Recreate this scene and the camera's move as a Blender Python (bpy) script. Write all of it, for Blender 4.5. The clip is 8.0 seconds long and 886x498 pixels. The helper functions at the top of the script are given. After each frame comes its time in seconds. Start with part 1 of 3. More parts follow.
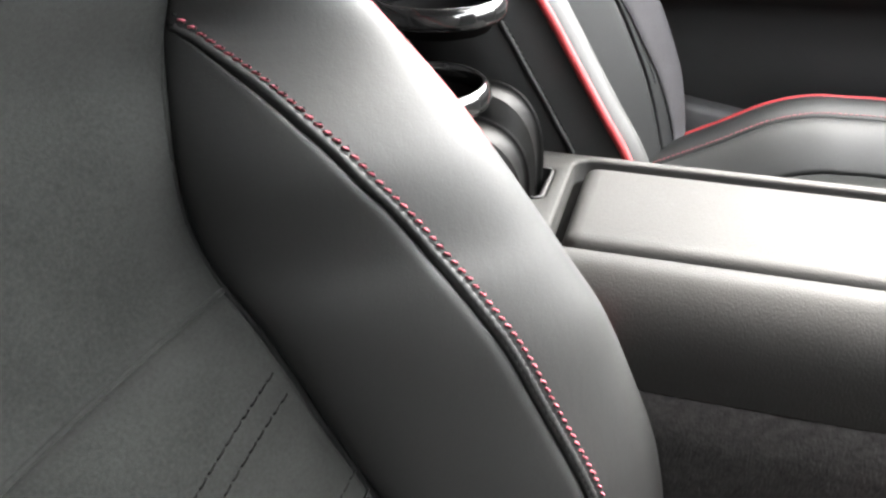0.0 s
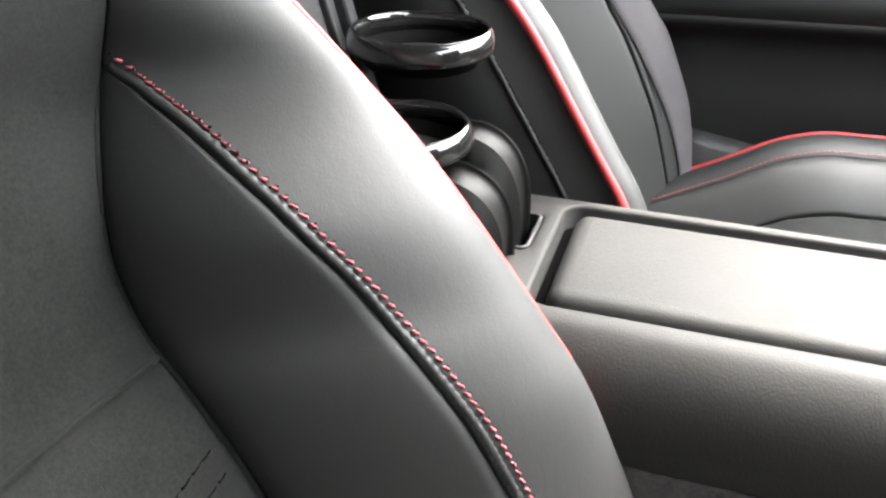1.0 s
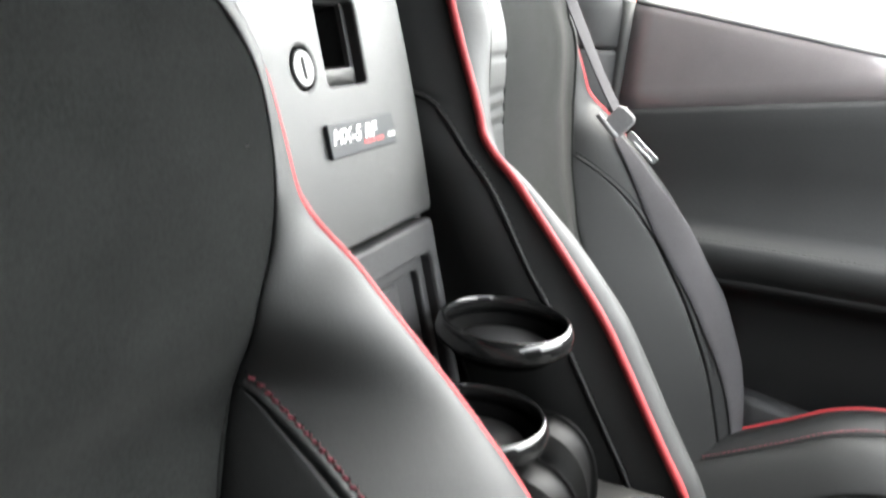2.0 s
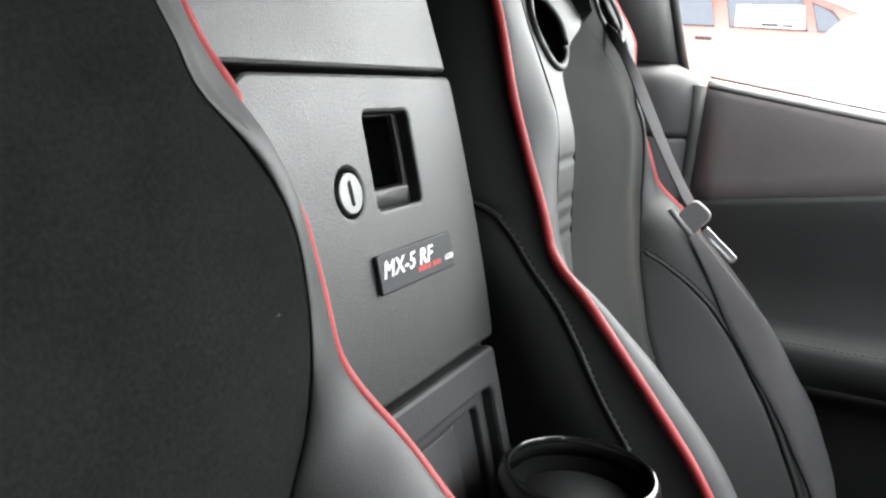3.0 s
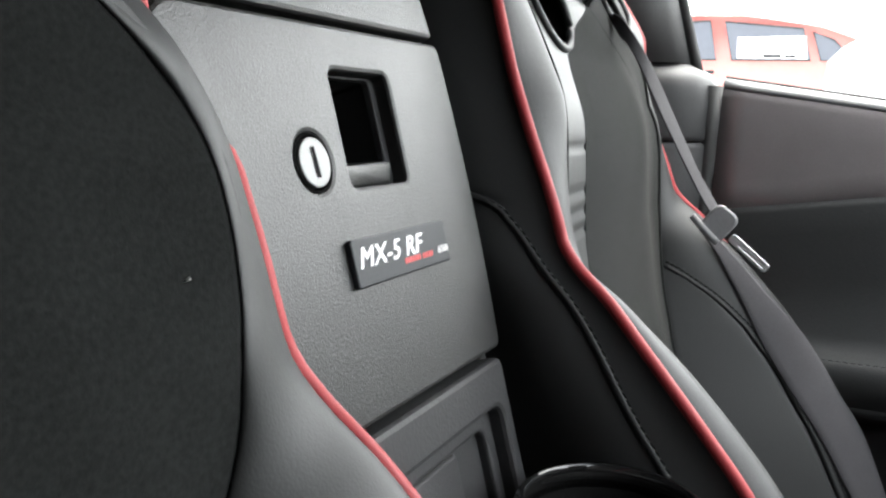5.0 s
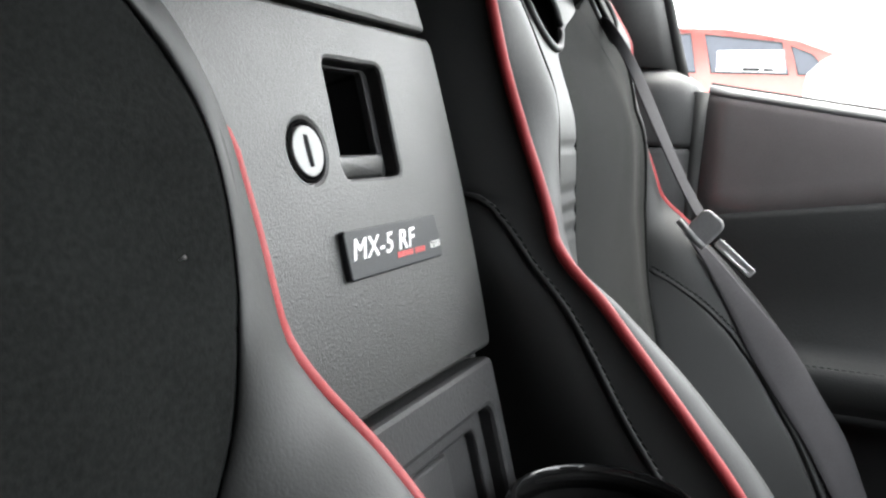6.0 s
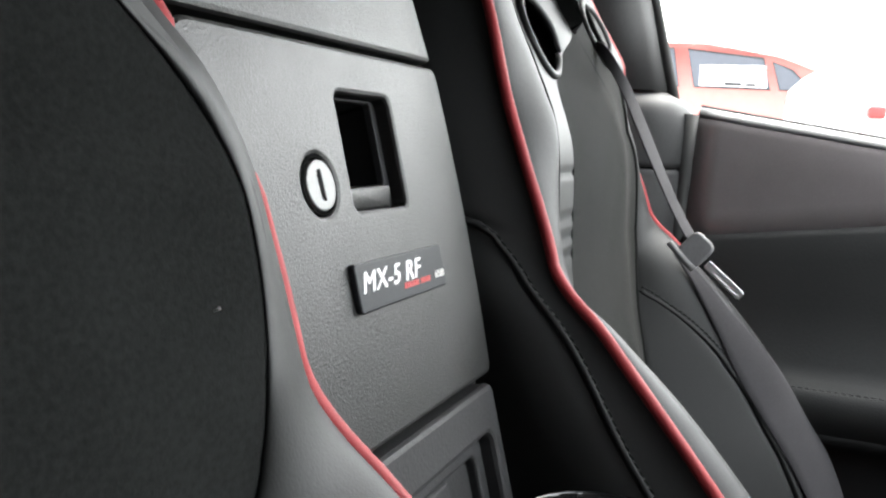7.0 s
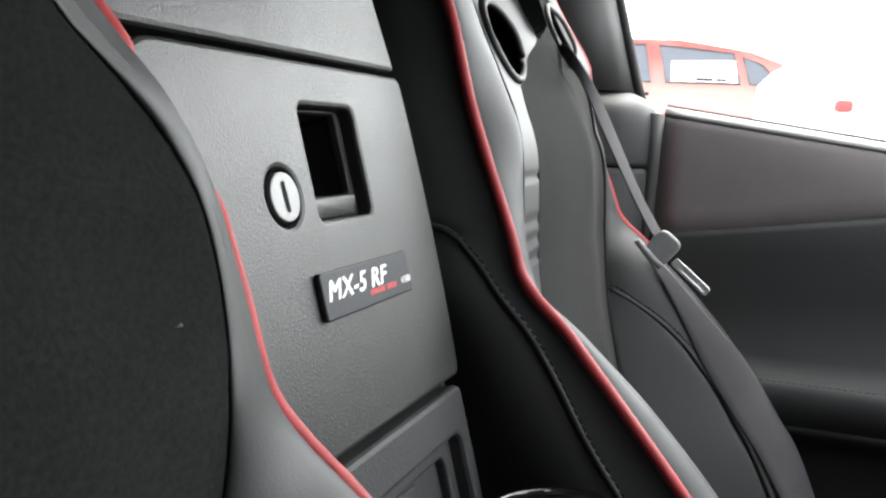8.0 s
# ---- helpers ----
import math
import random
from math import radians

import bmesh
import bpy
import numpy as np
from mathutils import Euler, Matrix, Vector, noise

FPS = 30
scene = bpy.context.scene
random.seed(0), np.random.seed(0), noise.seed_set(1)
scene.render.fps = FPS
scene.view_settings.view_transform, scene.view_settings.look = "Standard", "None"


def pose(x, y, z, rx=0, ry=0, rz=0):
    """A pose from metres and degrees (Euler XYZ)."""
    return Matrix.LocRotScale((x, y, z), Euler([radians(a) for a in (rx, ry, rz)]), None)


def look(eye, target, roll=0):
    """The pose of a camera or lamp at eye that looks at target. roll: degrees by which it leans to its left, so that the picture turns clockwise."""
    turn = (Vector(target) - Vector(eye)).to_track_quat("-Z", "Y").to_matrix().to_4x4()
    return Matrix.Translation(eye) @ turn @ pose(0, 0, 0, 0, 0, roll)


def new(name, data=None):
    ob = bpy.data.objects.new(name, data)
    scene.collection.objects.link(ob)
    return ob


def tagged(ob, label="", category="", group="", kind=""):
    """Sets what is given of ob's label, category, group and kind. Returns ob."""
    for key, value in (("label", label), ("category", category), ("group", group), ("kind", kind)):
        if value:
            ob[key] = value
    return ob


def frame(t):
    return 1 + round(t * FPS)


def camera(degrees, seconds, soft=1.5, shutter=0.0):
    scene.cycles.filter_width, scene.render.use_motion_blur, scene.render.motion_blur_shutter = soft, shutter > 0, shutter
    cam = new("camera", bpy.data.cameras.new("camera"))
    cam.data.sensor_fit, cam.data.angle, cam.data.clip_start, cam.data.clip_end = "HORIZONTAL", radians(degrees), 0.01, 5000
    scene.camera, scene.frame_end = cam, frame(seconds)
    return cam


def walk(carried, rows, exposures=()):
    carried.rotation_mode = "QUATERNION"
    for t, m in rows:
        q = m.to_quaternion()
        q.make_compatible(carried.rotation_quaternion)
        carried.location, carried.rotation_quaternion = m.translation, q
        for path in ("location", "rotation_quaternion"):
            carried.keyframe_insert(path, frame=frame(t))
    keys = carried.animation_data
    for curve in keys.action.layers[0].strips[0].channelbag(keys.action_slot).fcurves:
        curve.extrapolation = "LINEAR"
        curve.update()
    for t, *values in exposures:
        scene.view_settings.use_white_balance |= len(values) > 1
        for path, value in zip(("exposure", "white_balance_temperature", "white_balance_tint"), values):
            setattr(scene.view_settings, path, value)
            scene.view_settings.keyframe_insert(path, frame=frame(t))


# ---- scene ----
cam = camera(56.12, 8.0, 2.4, 0.3)
PATH = [
    (0, (-0.51039, -0.25119, 0.75679), (-73.362, -30.151, -0.294)),
    (0.5, (-0.46952, -0.25855, 0.74993), (-73.637, -30.072, 0.277)),
    (0.6, (-0.46210, -0.25442, 0.75330), (-73.473, -30.025, 0.465)),
    (1, (-0.46064, -0.25929, 0.75758), (-72.430, -29.114, 0.715)),
    (1.5, (-0.47496, -0.25210, 0.76805), (-72.412, -26.980, 2.246)),
    (1.7, (-0.48183, -0.25451, 0.77512), (-72.093, -21.563, 3.027)),
    (1.9, (-0.47864, -0.23908, 0.81785), (-69.642, -18.404, 5.262)),
    (2, (-0.47423, -0.22758, 0.83316), (-69.283, -16.997, 5.199)),
    (2.1, (-0.46136, -0.21773, 0.84880), (-69.521, -16.624, 5.817)),
    (2.2, (-0.45139, -0.20359, 0.85413), (-69.550, -15.700, 5.847)),
    (3.3, (-0.38131, -0.18833, 0.85575), (-64.756, -12.673, 4.230)),
    (3.5, (-0.36027, -0.18981, 0.83949), (-65.779, -12.446, 3.110)),
    (3.8, (-0.3400, -0.2000, 0.8170), (-65.070, -9.730, 1.300)),
    (4, (-0.32306, -0.19624, 0.81730), (-64.854, -10.019, 0.913)),
    (4.2, (-0.33332, -0.18847, 0.81622), (-63.292, -9.805, 0.854)),
    (5.5, (-0.33439, -0.16209, 0.80355), (-65.381, -9.178, 2.959)),
    (6, (-0.33179, -0.15887, 0.80018), (-65.865, -8.824, 2.938)),
    (6.5, (-0.34053, -0.15000, 0.81109), (-66.270, -8.296, 3.550)),
    (7, (-0.33962, -0.14873, 0.81144), (-67.142, -8.263, 3.877)),
    (7.5, (-0.34134, -0.15152, 0.81378), (-67.351, -8.074, 3.522)),
    (8, (-0.34518, -0.15782, 0.81717), (-68.676, -8.310, 3.045)),
]
walk(cam, [(t, pose(*eye, 0, 0, yaw) @ pose(0, 0, 0, 90 + pitch) @ pose(0, 0, 0, 0, 0, roll)) for t, eye, (yaw, pitch, roll) in PATH], [(0.0, 5.65, 6850, 8), (1.6, 5.6, 6850, 8), (2.2, 4.4, 6650, 5), (3.3, 4.0, 6600, 5), (4.0, 4.0, 6550, 5), (5.5, 3.75, 6600, 6), (8.0, 3.75, 6600, 6)])

# ---- world and light ----
world = bpy.data.worlds.new("overcast_sky")
scene.world = world
world.use_nodes = True
wn = world.node_tree
sky = wn.nodes.new("ShaderNodeTexSky")
sky.sky_type, sky.sun_disc = "NISHITA", False
sky.sun_elevation, sky.sun_rotation = radians(60), radians(112)
sky.air_density, sky.dust_density, sky.ozone_density = 1.0, 3.0, 1.0
haze = wn.nodes.new("ShaderNodeHueSaturation")
haze.inputs["Saturation"].default_value = 0.2
wn.links.new(sky.outputs["Color"], haze.inputs["Color"])
wn.links.new(haze.outputs["Color"], wn.nodes["Background"].inputs["Color"])
wn.nodes["Background"].inputs["Strength"].default_value = 0.15
sun = bpy.data.lights.new("sun", "SUN")
sun.energy, sun.angle, sun.color = 0.1, radians(30), (1.0, 0.97, 0.93)
new("sun", sun).matrix_world = look((2.3, -0.93, 4.8), (0, 0, 0.5))

# ---- materials ----


def material(name, colour, rough=0.5, metal=0.0, grain=0.0, scale=1500.0, vary=0.15, broad=25.0, kind="noise", coat=0.0, sheen=0.0, specular=0.5, wrinkle=0.0):
    """A surface with two scales of colour variation, fine relief and uneven roughness."""
    m = bpy.data.materials.new(name)
    m.use_nodes = True
    n, l = m.node_tree.nodes, m.node_tree.links
    b = n["Principled BSDF"]
    b.inputs["Metallic"].default_value = metal
    b.inputs["Coat Weight"].default_value = coat
    b.inputs["Coat Roughness"].default_value = 0.06
    b.inputs["Sheen Weight"].default_value = sheen
    b.inputs["Sheen Roughness"].default_value = 0.5
    b.inputs["Specular IOR Level"].default_value = specular
    tc = n.new("ShaderNodeTexCoord")
    big, fine = n.new("ShaderNodeTexNoise"), n.new("ShaderNodeTexNoise")
    big.inputs["Scale"].default_value, big.inputs["Detail"].default_value = broad, 4
    fine.inputs["Scale"].default_value, fine.inputs["Detail"].default_value = scale * 0.4, 3
    mix = n.new("ShaderNodeMath")
    mix.operation = "ADD"
    for s in (big, fine):
        l.new(tc.outputs["Object"], s.inputs["Vector"])
    l.new(big.outputs["Fac"], mix.inputs[0])
    l.new(fine.outputs["Fac"], mix.inputs[1])
    ramp = n.new("ShaderNodeMapRange")
    ramp.inputs["From Min"].default_value, ramp.inputs["From Max"].default_value = 0.6, 1.4
    ramp.inputs["To Min"].default_value, ramp.inputs["To Max"].default_value = 1 - vary, 1 + vary
    l.new(mix.outputs[0], ramp.inputs["Value"])
    tint = n.new("ShaderNodeVectorMath")
    tint.operation = "SCALE"
    tint.inputs[0].default_value = colour
    l.new(ramp.outputs["Result"], tint.inputs["Scale"])
    l.new(tint.outputs["Vector"], b.inputs["Base Color"])
    rr = n.new("ShaderNodeMapRange")
    rr.inputs["To Min"].default_value, rr.inputs["To Max"].default_value = max(0.0, rough - 0.08), min(1.0, rough + 0.08)
    l.new(big.outputs["Fac"], rr.inputs["Value"])
    l.new(rr.outputs["Result"], b.inputs["Roughness"])
    if grain:
        bump = n.new("ShaderNodeBump")
        bump.inputs["Strength"].default_value, bump.inputs["Distance"].default_value = grain, 0.0006
        if kind == "cells":
            tex = n.new("ShaderNodeTexVoronoi")
            tex.feature = "SMOOTH_F1"
            tex.inputs["Scale"].default_value = scale
            out = tex.outputs["Distance"]
        else:
            tex = n.new("ShaderNodeTexNoise")
            tex.inputs["Scale"].default_value, tex.inputs["Detail"].default_value = scale, 4
            out = tex.outputs["Fac"]
        warp = n.new("ShaderNodeVectorMath")
        l.new(tc.outputs["Object"], warp.inputs[0])
        warp.operation = "MULTIPLY"
        warp.inputs[1].default_value = (1.0, 1.0, 0.6)
        l.new(warp.outputs["Vector"], tex.inputs["Vector"])
        l.new(out, bump.inputs["Height"])
        last = bump
        if wrinkle:
            w2 = n.new("ShaderNodeTexNoise")
            w2.inputs["Scale"].default_value, w2.inputs["Detail"].default_value, w2.inputs["Distortion"].default_value = 150.0, 4, 0.5
            crease = n.new("ShaderNodeVectorMath")
            crease.operation = "MULTIPLY"
            crease.inputs[1].default_value = (1.0, 1.0, 0.22)
            l.new(tc.outputs["Object"], crease.inputs[0])
            l.new(crease.outputs["Vector"], w2.inputs["Vector"])
            b2 = n.new("ShaderNodeBump")
            b2.inputs["Strength"].default_value, b2.inputs["Distance"].default_value = wrinkle, 0.004
            l.new(w2.outputs["Fac"], b2.inputs["Height"])
            l.new(bump.outputs["Normal"], b2.inputs["Normal"])
            last = b2
        l.new(last.outputs["Normal"], b.inputs["Normal"])
    return m


LEATHER = material("black_leather", (0.010, 0.0104, 0.0105), 0.58, grain=0.09, scale=1300, kind="cells", vary=0.2, wrinkle=0.03, specular=0.5)
SUEDE = material("charcoal_suede", (0.0102, 0.0108, 0.0106), 0.95, grain=0.2, scale=1400, vary=0.5, broad=22, specular=0.05, sheen=0.035)
PIPING = material("red_piping_vinyl", (0.30, 0.030, 0.034), 0.58, grain=0.2, scale=1500, vary=0.12, specular=0.35)
THREAD = material("red_thread", (0.30, 0.065, 0.085), 0.8, grain=0.4, scale=3000)
CHARCOAL_THREAD = material("charcoal_thread", (0.0055, 0.0056, 0.0056), 0.85, grain=0.4, scale=3000, specular=0.1)
DARK_THREAD = material("black_thread", (0.005, 0.005, 0.005), 0.85, grain=0.4, scale=3000, specular=0.1)
GRAINED = material("grained_black_plastic", (0.0105, 0.0105, 0.0102), 0.43, grain=0.40, scale=1700, kind="cells", vary=0.12, specular=0.5)
CARD = material("black_door_vinyl", (0.0165, 0.017, 0.0172), 0.55, grain=0.3, scale=700, kind="cells", vary=0.12, specular=0.3)
SOFT = material("soft_black_vinyl", (0.017, 0.0166, 0.0162), 0.6, grain=0.3, scale=900, kind="cells", vary=0.15, specular=0.15)
MATT = material("matt_black_plastic", (0.022, 0.022, 0.023), 0.6, grain=0.3, scale=900, kind="cells", specular=0.3)
GLOSS = material("gloss_black_plastic", (0.008, 0.008, 0.008), 0.09, vary=0.2, coat=0.5)
# door card colour darkened for the shade below the armrest
SHADED_CARD = material("shaded_black_plastic", (0.008, 0.0082, 0.0085), 0.55, grain=0.3, scale=900, kind="cells", specular=0.22)
# near-black that puts the shade of recesses and gaps into the colour
SHADOW = material("black_shade_lining", (0.005, 0.005, 0.005), 0.9, grain=0.3, specular=0.02)
ARM_BLACK = material("satin_black_plastic", (0.0045, 0.0045, 0.0045), 0.45, grain=0.03, scale=1200, specular=0.1)
CARPET = material("black_carpet", (0.016, 0.015, 0.015), 1.0, grain=1.0, scale=600, vary=0.5, broad=120, sheen=0.1, specular=0.1)
WEBBING = material("grey_webbing", (0.058, 0.056, 0.059), 0.9, grain=0.5, scale=1200, vary=0.12, specular=0.12)
STEEL = material("brushed_steel", (0.72, 0.72, 0.72), 0.36, 1.0, grain=0.1, scale=900, vary=0.08)
SATIN = material("satin_lock_metal", (0.17, 0.17, 0.168), 0.45, 0.3, grain=0.15, scale=900, vary=0.08)
GREY_PLASTIC = material("grey_plastic", (0.16, 0.157, 0.16), 0.4, grain=0.1, scale=900)
PLATE = material("anthracite_plate", (0.022, 0.024, 0.027), 0.5, grain=0.1, scale=1500, specular=0.25)
WHITE = material("white_print", (0.8, 0.8, 0.8), 0.4, vary=0.04)
RED_INK = material("red_print", (0.45, 0.03, 0.03), 0.45, vary=0.05)
DOOR_PAINT = material("dark_door_paint", (0.15, 0.135, 0.137), 0.16, vary=0.1, coat=0.8)
CAR_RED = material("red_car_paint", (0.62, 0.19, 0.17), 0.2, vary=0.06, coat=1.0)
CAR_GLASS = material("tinted_car_glass", (0.05, 0.055, 0.07), 0.05, vary=0.1, coat=0.5)
WHITE_PAINT = material("white_car_paint", (0.8, 0.8, 0.8), 0.3, vary=0.04, coat=0.6)
RUBBER = material("tyre_rubber", (0.02, 0.02, 0.02), 0.8, grain=0.3, scale=200)
PAVING = material("pale_paving", (0.55, 0.54, 0.52), 0.85, grain=0.5, scale=60, vary=0.2, broad=2)
HEADLINER = material("dark_headliner", (0.05, 0.05, 0.05), 0.95, grain=0.4, scale=900)

# ---- mesh helpers ----


def part(name, bm, mat, parent=None, label="", smooth=True):
    """Links a bmesh as one mesh object under a thing or a part."""
    me = bpy.data.meshes.new(name)
    bmesh.ops.recalc_face_normals(bm, faces=bm.faces)
    bm.to_mesh(me)
    bm.free()
    me.materials.append(mat)
    me.polygons.foreach_set("use_smooth", [smooth] * len(me.polygons))
    ob = new(name, me)
    ob.parent = parent
    if label:
        ob["label"] = label
    return ob


def thing(name, label, category, group="", kind="", at=(0, 0, 0)):
    ob = tagged(new(name), label, category, group, kind)
    ob.location = at
    return ob


def spline(table):
    """A smooth curve through rows of (key, values...): gives a function of the key."""
    rows = np.array(sorted(table), float)
    k, v = rows[:, 0], rows[:, 1:]
    slope = np.diff(v, axis=0) / np.diff(k)[:, None]
    tan = np.vstack([slope[:1], (slope[1:] + slope[:-1]) / 2, slope[-1:]])
    flat = np.vstack([np.zeros((1, v.shape[1])), slope[1:] * slope[:-1] <= 0, np.zeros((1, v.shape[1]))]).astype(bool)
    tan[flat] = 0

    def at(key):
        key = min(max(key, k[0]), k[-1])
        i = min(max(int(np.searchsorted(k, key)) - 1, 0), len(k) - 2)
        h = k[i + 1] - k[i]
        s = (key - k[i]) / h
        return ((2 * s**3 - 3 * s**2 + 1) * v[i] + (s**3 - 2 * s**2 + s) * h * tan[i] + (3 * s**2 - 2 * s**3) * v[i + 1] + (s**3 - s**2) * h * tan[i + 1])

    return at


def padded(fn, nu, nv, inward, roll=0.004, depth=0.004, skirt=0.012, skip=None):
    """An upholstered panel: the surface fn(u, v), whose borders roll inwards and end in a skirt. inward: which side lies within."""
    def stations(n, size):
        r = min(0.3, roll / max(size, 1e-4))
        ends = [0.0, r * 0.15, r * 0.4, r * 0.75]
        return ends + [r + (1 - 2 * r) * i / n for i in range(n + 1)] + [1 - e for e in reversed(ends)]

    mid = [Vector(fn(a / 8, 0.5)) for a in range(9)]
    lu = sum((p - q).length for p, q in zip(mid, mid[1:]))
    mid = [Vector(fn(0.5, a / 8)) for a in range(9)]
    lv = sum((p - q).length for p, q in zip(mid, mid[1:]))
    us, vs = stations(nu, lu), stations(nv, lv)
    bm = bmesh.new()
    e = 1e-3

    def drop(s, length):
        d = min(s, 1 - s) * length
        return 0.0 if d >= roll else 1 - math.sqrt(max(0.0, 1 - (1 - d / roll) ** 2))

    grid = []
    for u in us:
        row = []
        for v in vs:
            p = Vector(fn(u, v))
            du = Vector(fn(min(u + e, 1), v)) - Vector(fn(max(u - e, 0), v))
            dv = Vector(fn(u, min(v + e, 1))) - Vector(fn(u, max(v - e, 0)))
            n = du.cross(dv)
            n = n.normalized() * inward if n.length > 1e-12 else Vector((0, 0, 0))
            row.append((p, n, max(drop(u, lu), drop(v, lv))))
        grid.append(row)
    verts = [[bm.verts.new(p + n * depth * d) for p, n, d in row] for row in grid]
    for i in range(len(us) - 1):
        for j in range(len(vs) - 1):
            if skip and skip((us[i] + us[i + 1]) / 2, (vs[j] + vs[j + 1]) / 2):
                continue
            bm.faces.new((verts[i][j], verts[i + 1][j], verts[i + 1][j + 1], verts[i][j + 1]))
    loop = [(i, 0) for i in range(len(us))] + [(len(us) - 1, j) for j in range(1, len(vs))]
    loop += [(i, len(vs) - 1) for i in range(len(us) - 2, -1, -1)] + [(0, j) for j in range(len(vs) - 2, 0, -1)]
    low = [bm.verts.new(grid[i][j][0] + grid[i][j][1] * skirt) for i, j in loop]
    for a in range(len(loop)):
        b = (a + 1) % len(loop)
        (i, j), (k, m) = loop[a], loop[b]
        bm.faces.new((verts[i][j], low[a], low[b], verts[k][m]))
    return bm


def tube(points, radius, sides=8, closed=False, bm=None):
    """A round bar along points."""
    bm = bm or bmesh.new()
    pts = [Vector(p) for p in points]
    rings = []
    for i, p in enumerate(pts):
        a, b = pts[(i - 1) % len(pts) if closed else max(i - 1, 0)], pts[(i + 1) % len(pts) if closed else min(i + 1, len(pts) - 1)]
        t = (b - a).normalized()
        side = t.cross(Vector((0.31, 0.22, 0.93))).normalized()
        up = side.cross(t)
        r = radius(i / (len(pts) - 1)) if callable(radius) else radius
        rings.append([bm.verts.new(p + r * (math.cos(2 * math.pi * k / sides) * side + math.sin(2 * math.pi * k / sides) * up)) for k in range(sides)])
    for i in range(len(rings) if closed else len(rings) - 1):
        r, s = rings[i], rings[(i + 1) % len(rings)]
        for k in range(sides):
            bm.faces.new((r[k], r[(k + 1) % sides], s[(k + 1) % sides], s[k]))
    if not closed:
        bm.faces.new(rings[0])
        bm.faces.new(rings[-1])
    return bm


def box(x0, x1, y0, y1, z0, z1, bevel=0.004, segments=3, bm=None):
    own = bmesh.new()
    bmesh.ops.create_cube(own, size=1)
    for v in own.verts:
        v.co = Vector((x0 + (v.co.x + 0.5) * (x1 - x0), y0 + (v.co.y + 0.5) * (y1 - y0), z0 + (v.co.z + 0.5) * (z1 - z0)))
    if bevel:
        bmesh.ops.bevel(own, geom=own.edges[:], offset=bevel, segments=segments, affect="EDGES", profile=0.5)
    return own


def rounded(w, h, r, n=6):
    """The outline of a rectangle with rounded corners, centred, anticlockwise."""
    out = []
    for cx, cy, a in ((w / 2 - r, h / 2 - r, 0), (-w / 2 + r, h / 2 - r, 90), (-w / 2 + r, -h / 2 + r, 180), (w / 2 - r, -h / 2 + r, 270)):
        out += [(cx + r * math.cos(radians(a + 90 * k / n)), cy + r * math.sin(radians(a + 90 * k / n))) for k in range(n + 1)]
    return out


def corners(w, h, radii, n=8):
    """A rectangle whose four corners have radii of their own: upper right, upper left, lower left, lower right."""
    out = []
    for sx, sy, a, r in ((1, 1, 0, radii[0]), (-1, 1, 90, radii[1]), (-1, -1, 180, radii[2]), (1, -1, 270, radii[3])):
        out += [(sx * (w / 2 - r) + r * math.cos(radians(a + 90 * k / n)), sy * (h / 2 - r) + r * math.sin(radians(a + 90 * k / n))) for k in range(n + 1)]
    return out


def slab(outline, levels, m=None, bm=None, cap0=True, cap1=True):
    """Rings of one outline at levels of (height, grow), joined: a plate with worked edges, its normal along z before m."""
    bm = bm or bmesh.new()
    m = m or Matrix.Identity(4)
    n = len(outline)
    rings = []
    for z, grow in levels:
        ring = []
        for i, (x, y) in enumerate(outline):
            (ax, ay), (bx, by) = outline[i - 1], outline[(i + 1) % n]
            t = Vector((bx - ax, by - ay, 0)).normalized()
            ring.append(bm.verts.new(m @ Vector((x + t.y * grow, y - t.x * grow, z))))
        rings.append(ring)
    for r, s in zip(rings, rings[1:]):
        for k in range(n):
            bm.faces.new((r[k], r[(k + 1) % n], s[(k + 1) % n], s[k]))
    if cap0:
        bm.faces.new(rings[0])
    if cap1:
        bm.faces.new(rings[-1])
    return bm


def loft(sections, closed=True, caps=True):
    """Skin over sections of equally many points."""
    bm = bmesh.new()
    rows = [[bm.verts.new(p) for p in s] for s in sections]
    n = len(rows[0])
    for r, s in zip(rows, rows[1:]):
        for k in range(n if closed else n - 1):
            bm.faces.new((r[k], r[(k + 1) % n], s[(k + 1) % n], s[k]))
    if caps and closed:
        bm.faces.new(rows[0])
        bm.faces.new(rows[-1])
    return bm


# ---- seats ----
SEAT_X = 0.363
# width from the seat's middle and depth, by height: the piping, the border of the centre panel, the rear edge of the side
PIPE_WORN = spline([(.28, .262, -.275), (.40, .262, -.256), (.45, .26, -.237), (.495, .258, -.216), (.52, .256, -.199), (.55, .253, -.179), (.58, .249, -.159),
               (.61, .246, -.138), (.64, .243, -.112), (.665, .24, -.089), (.685, .237, -.070), (.705, .234, -.051), (.72, .231, -.034), (.733, .228, -.024),
               (.745, .226, -.020), (.763, .225, -.014), (.80, .222, .0), (.833, .215, .013), (.889, .205, .030), (.95, .178, .06), (1.02, .14, .08)])
PIPE_FULL = spline([(.28, .262, -.275), (.40, .262, -.256), (.45, .26, -.237), (.495, .258, -.216), (.52, .256, -.199), (.55, .253, -.179), (.58, .249, -.159),
               (.61, .246, -.1365), (.64, .243, -.1098), (.665, .24, -.0866), (.685, .237, -.0675), (.705, .234, -.0486), (.72, .231, -.0318), (.733, .228, -.0218),
               (.745, .226, -.0178), (.763, .2268, -.0112), (.78, .2258, -.0056), (.795, .2235, -.0014), (.825, .2125, .0095), (.84, .2085, .0215), (.855, .203, .0308), (.95, .178, .06), (1.02, .14, .08)])
PIPE = PIPE_FULL
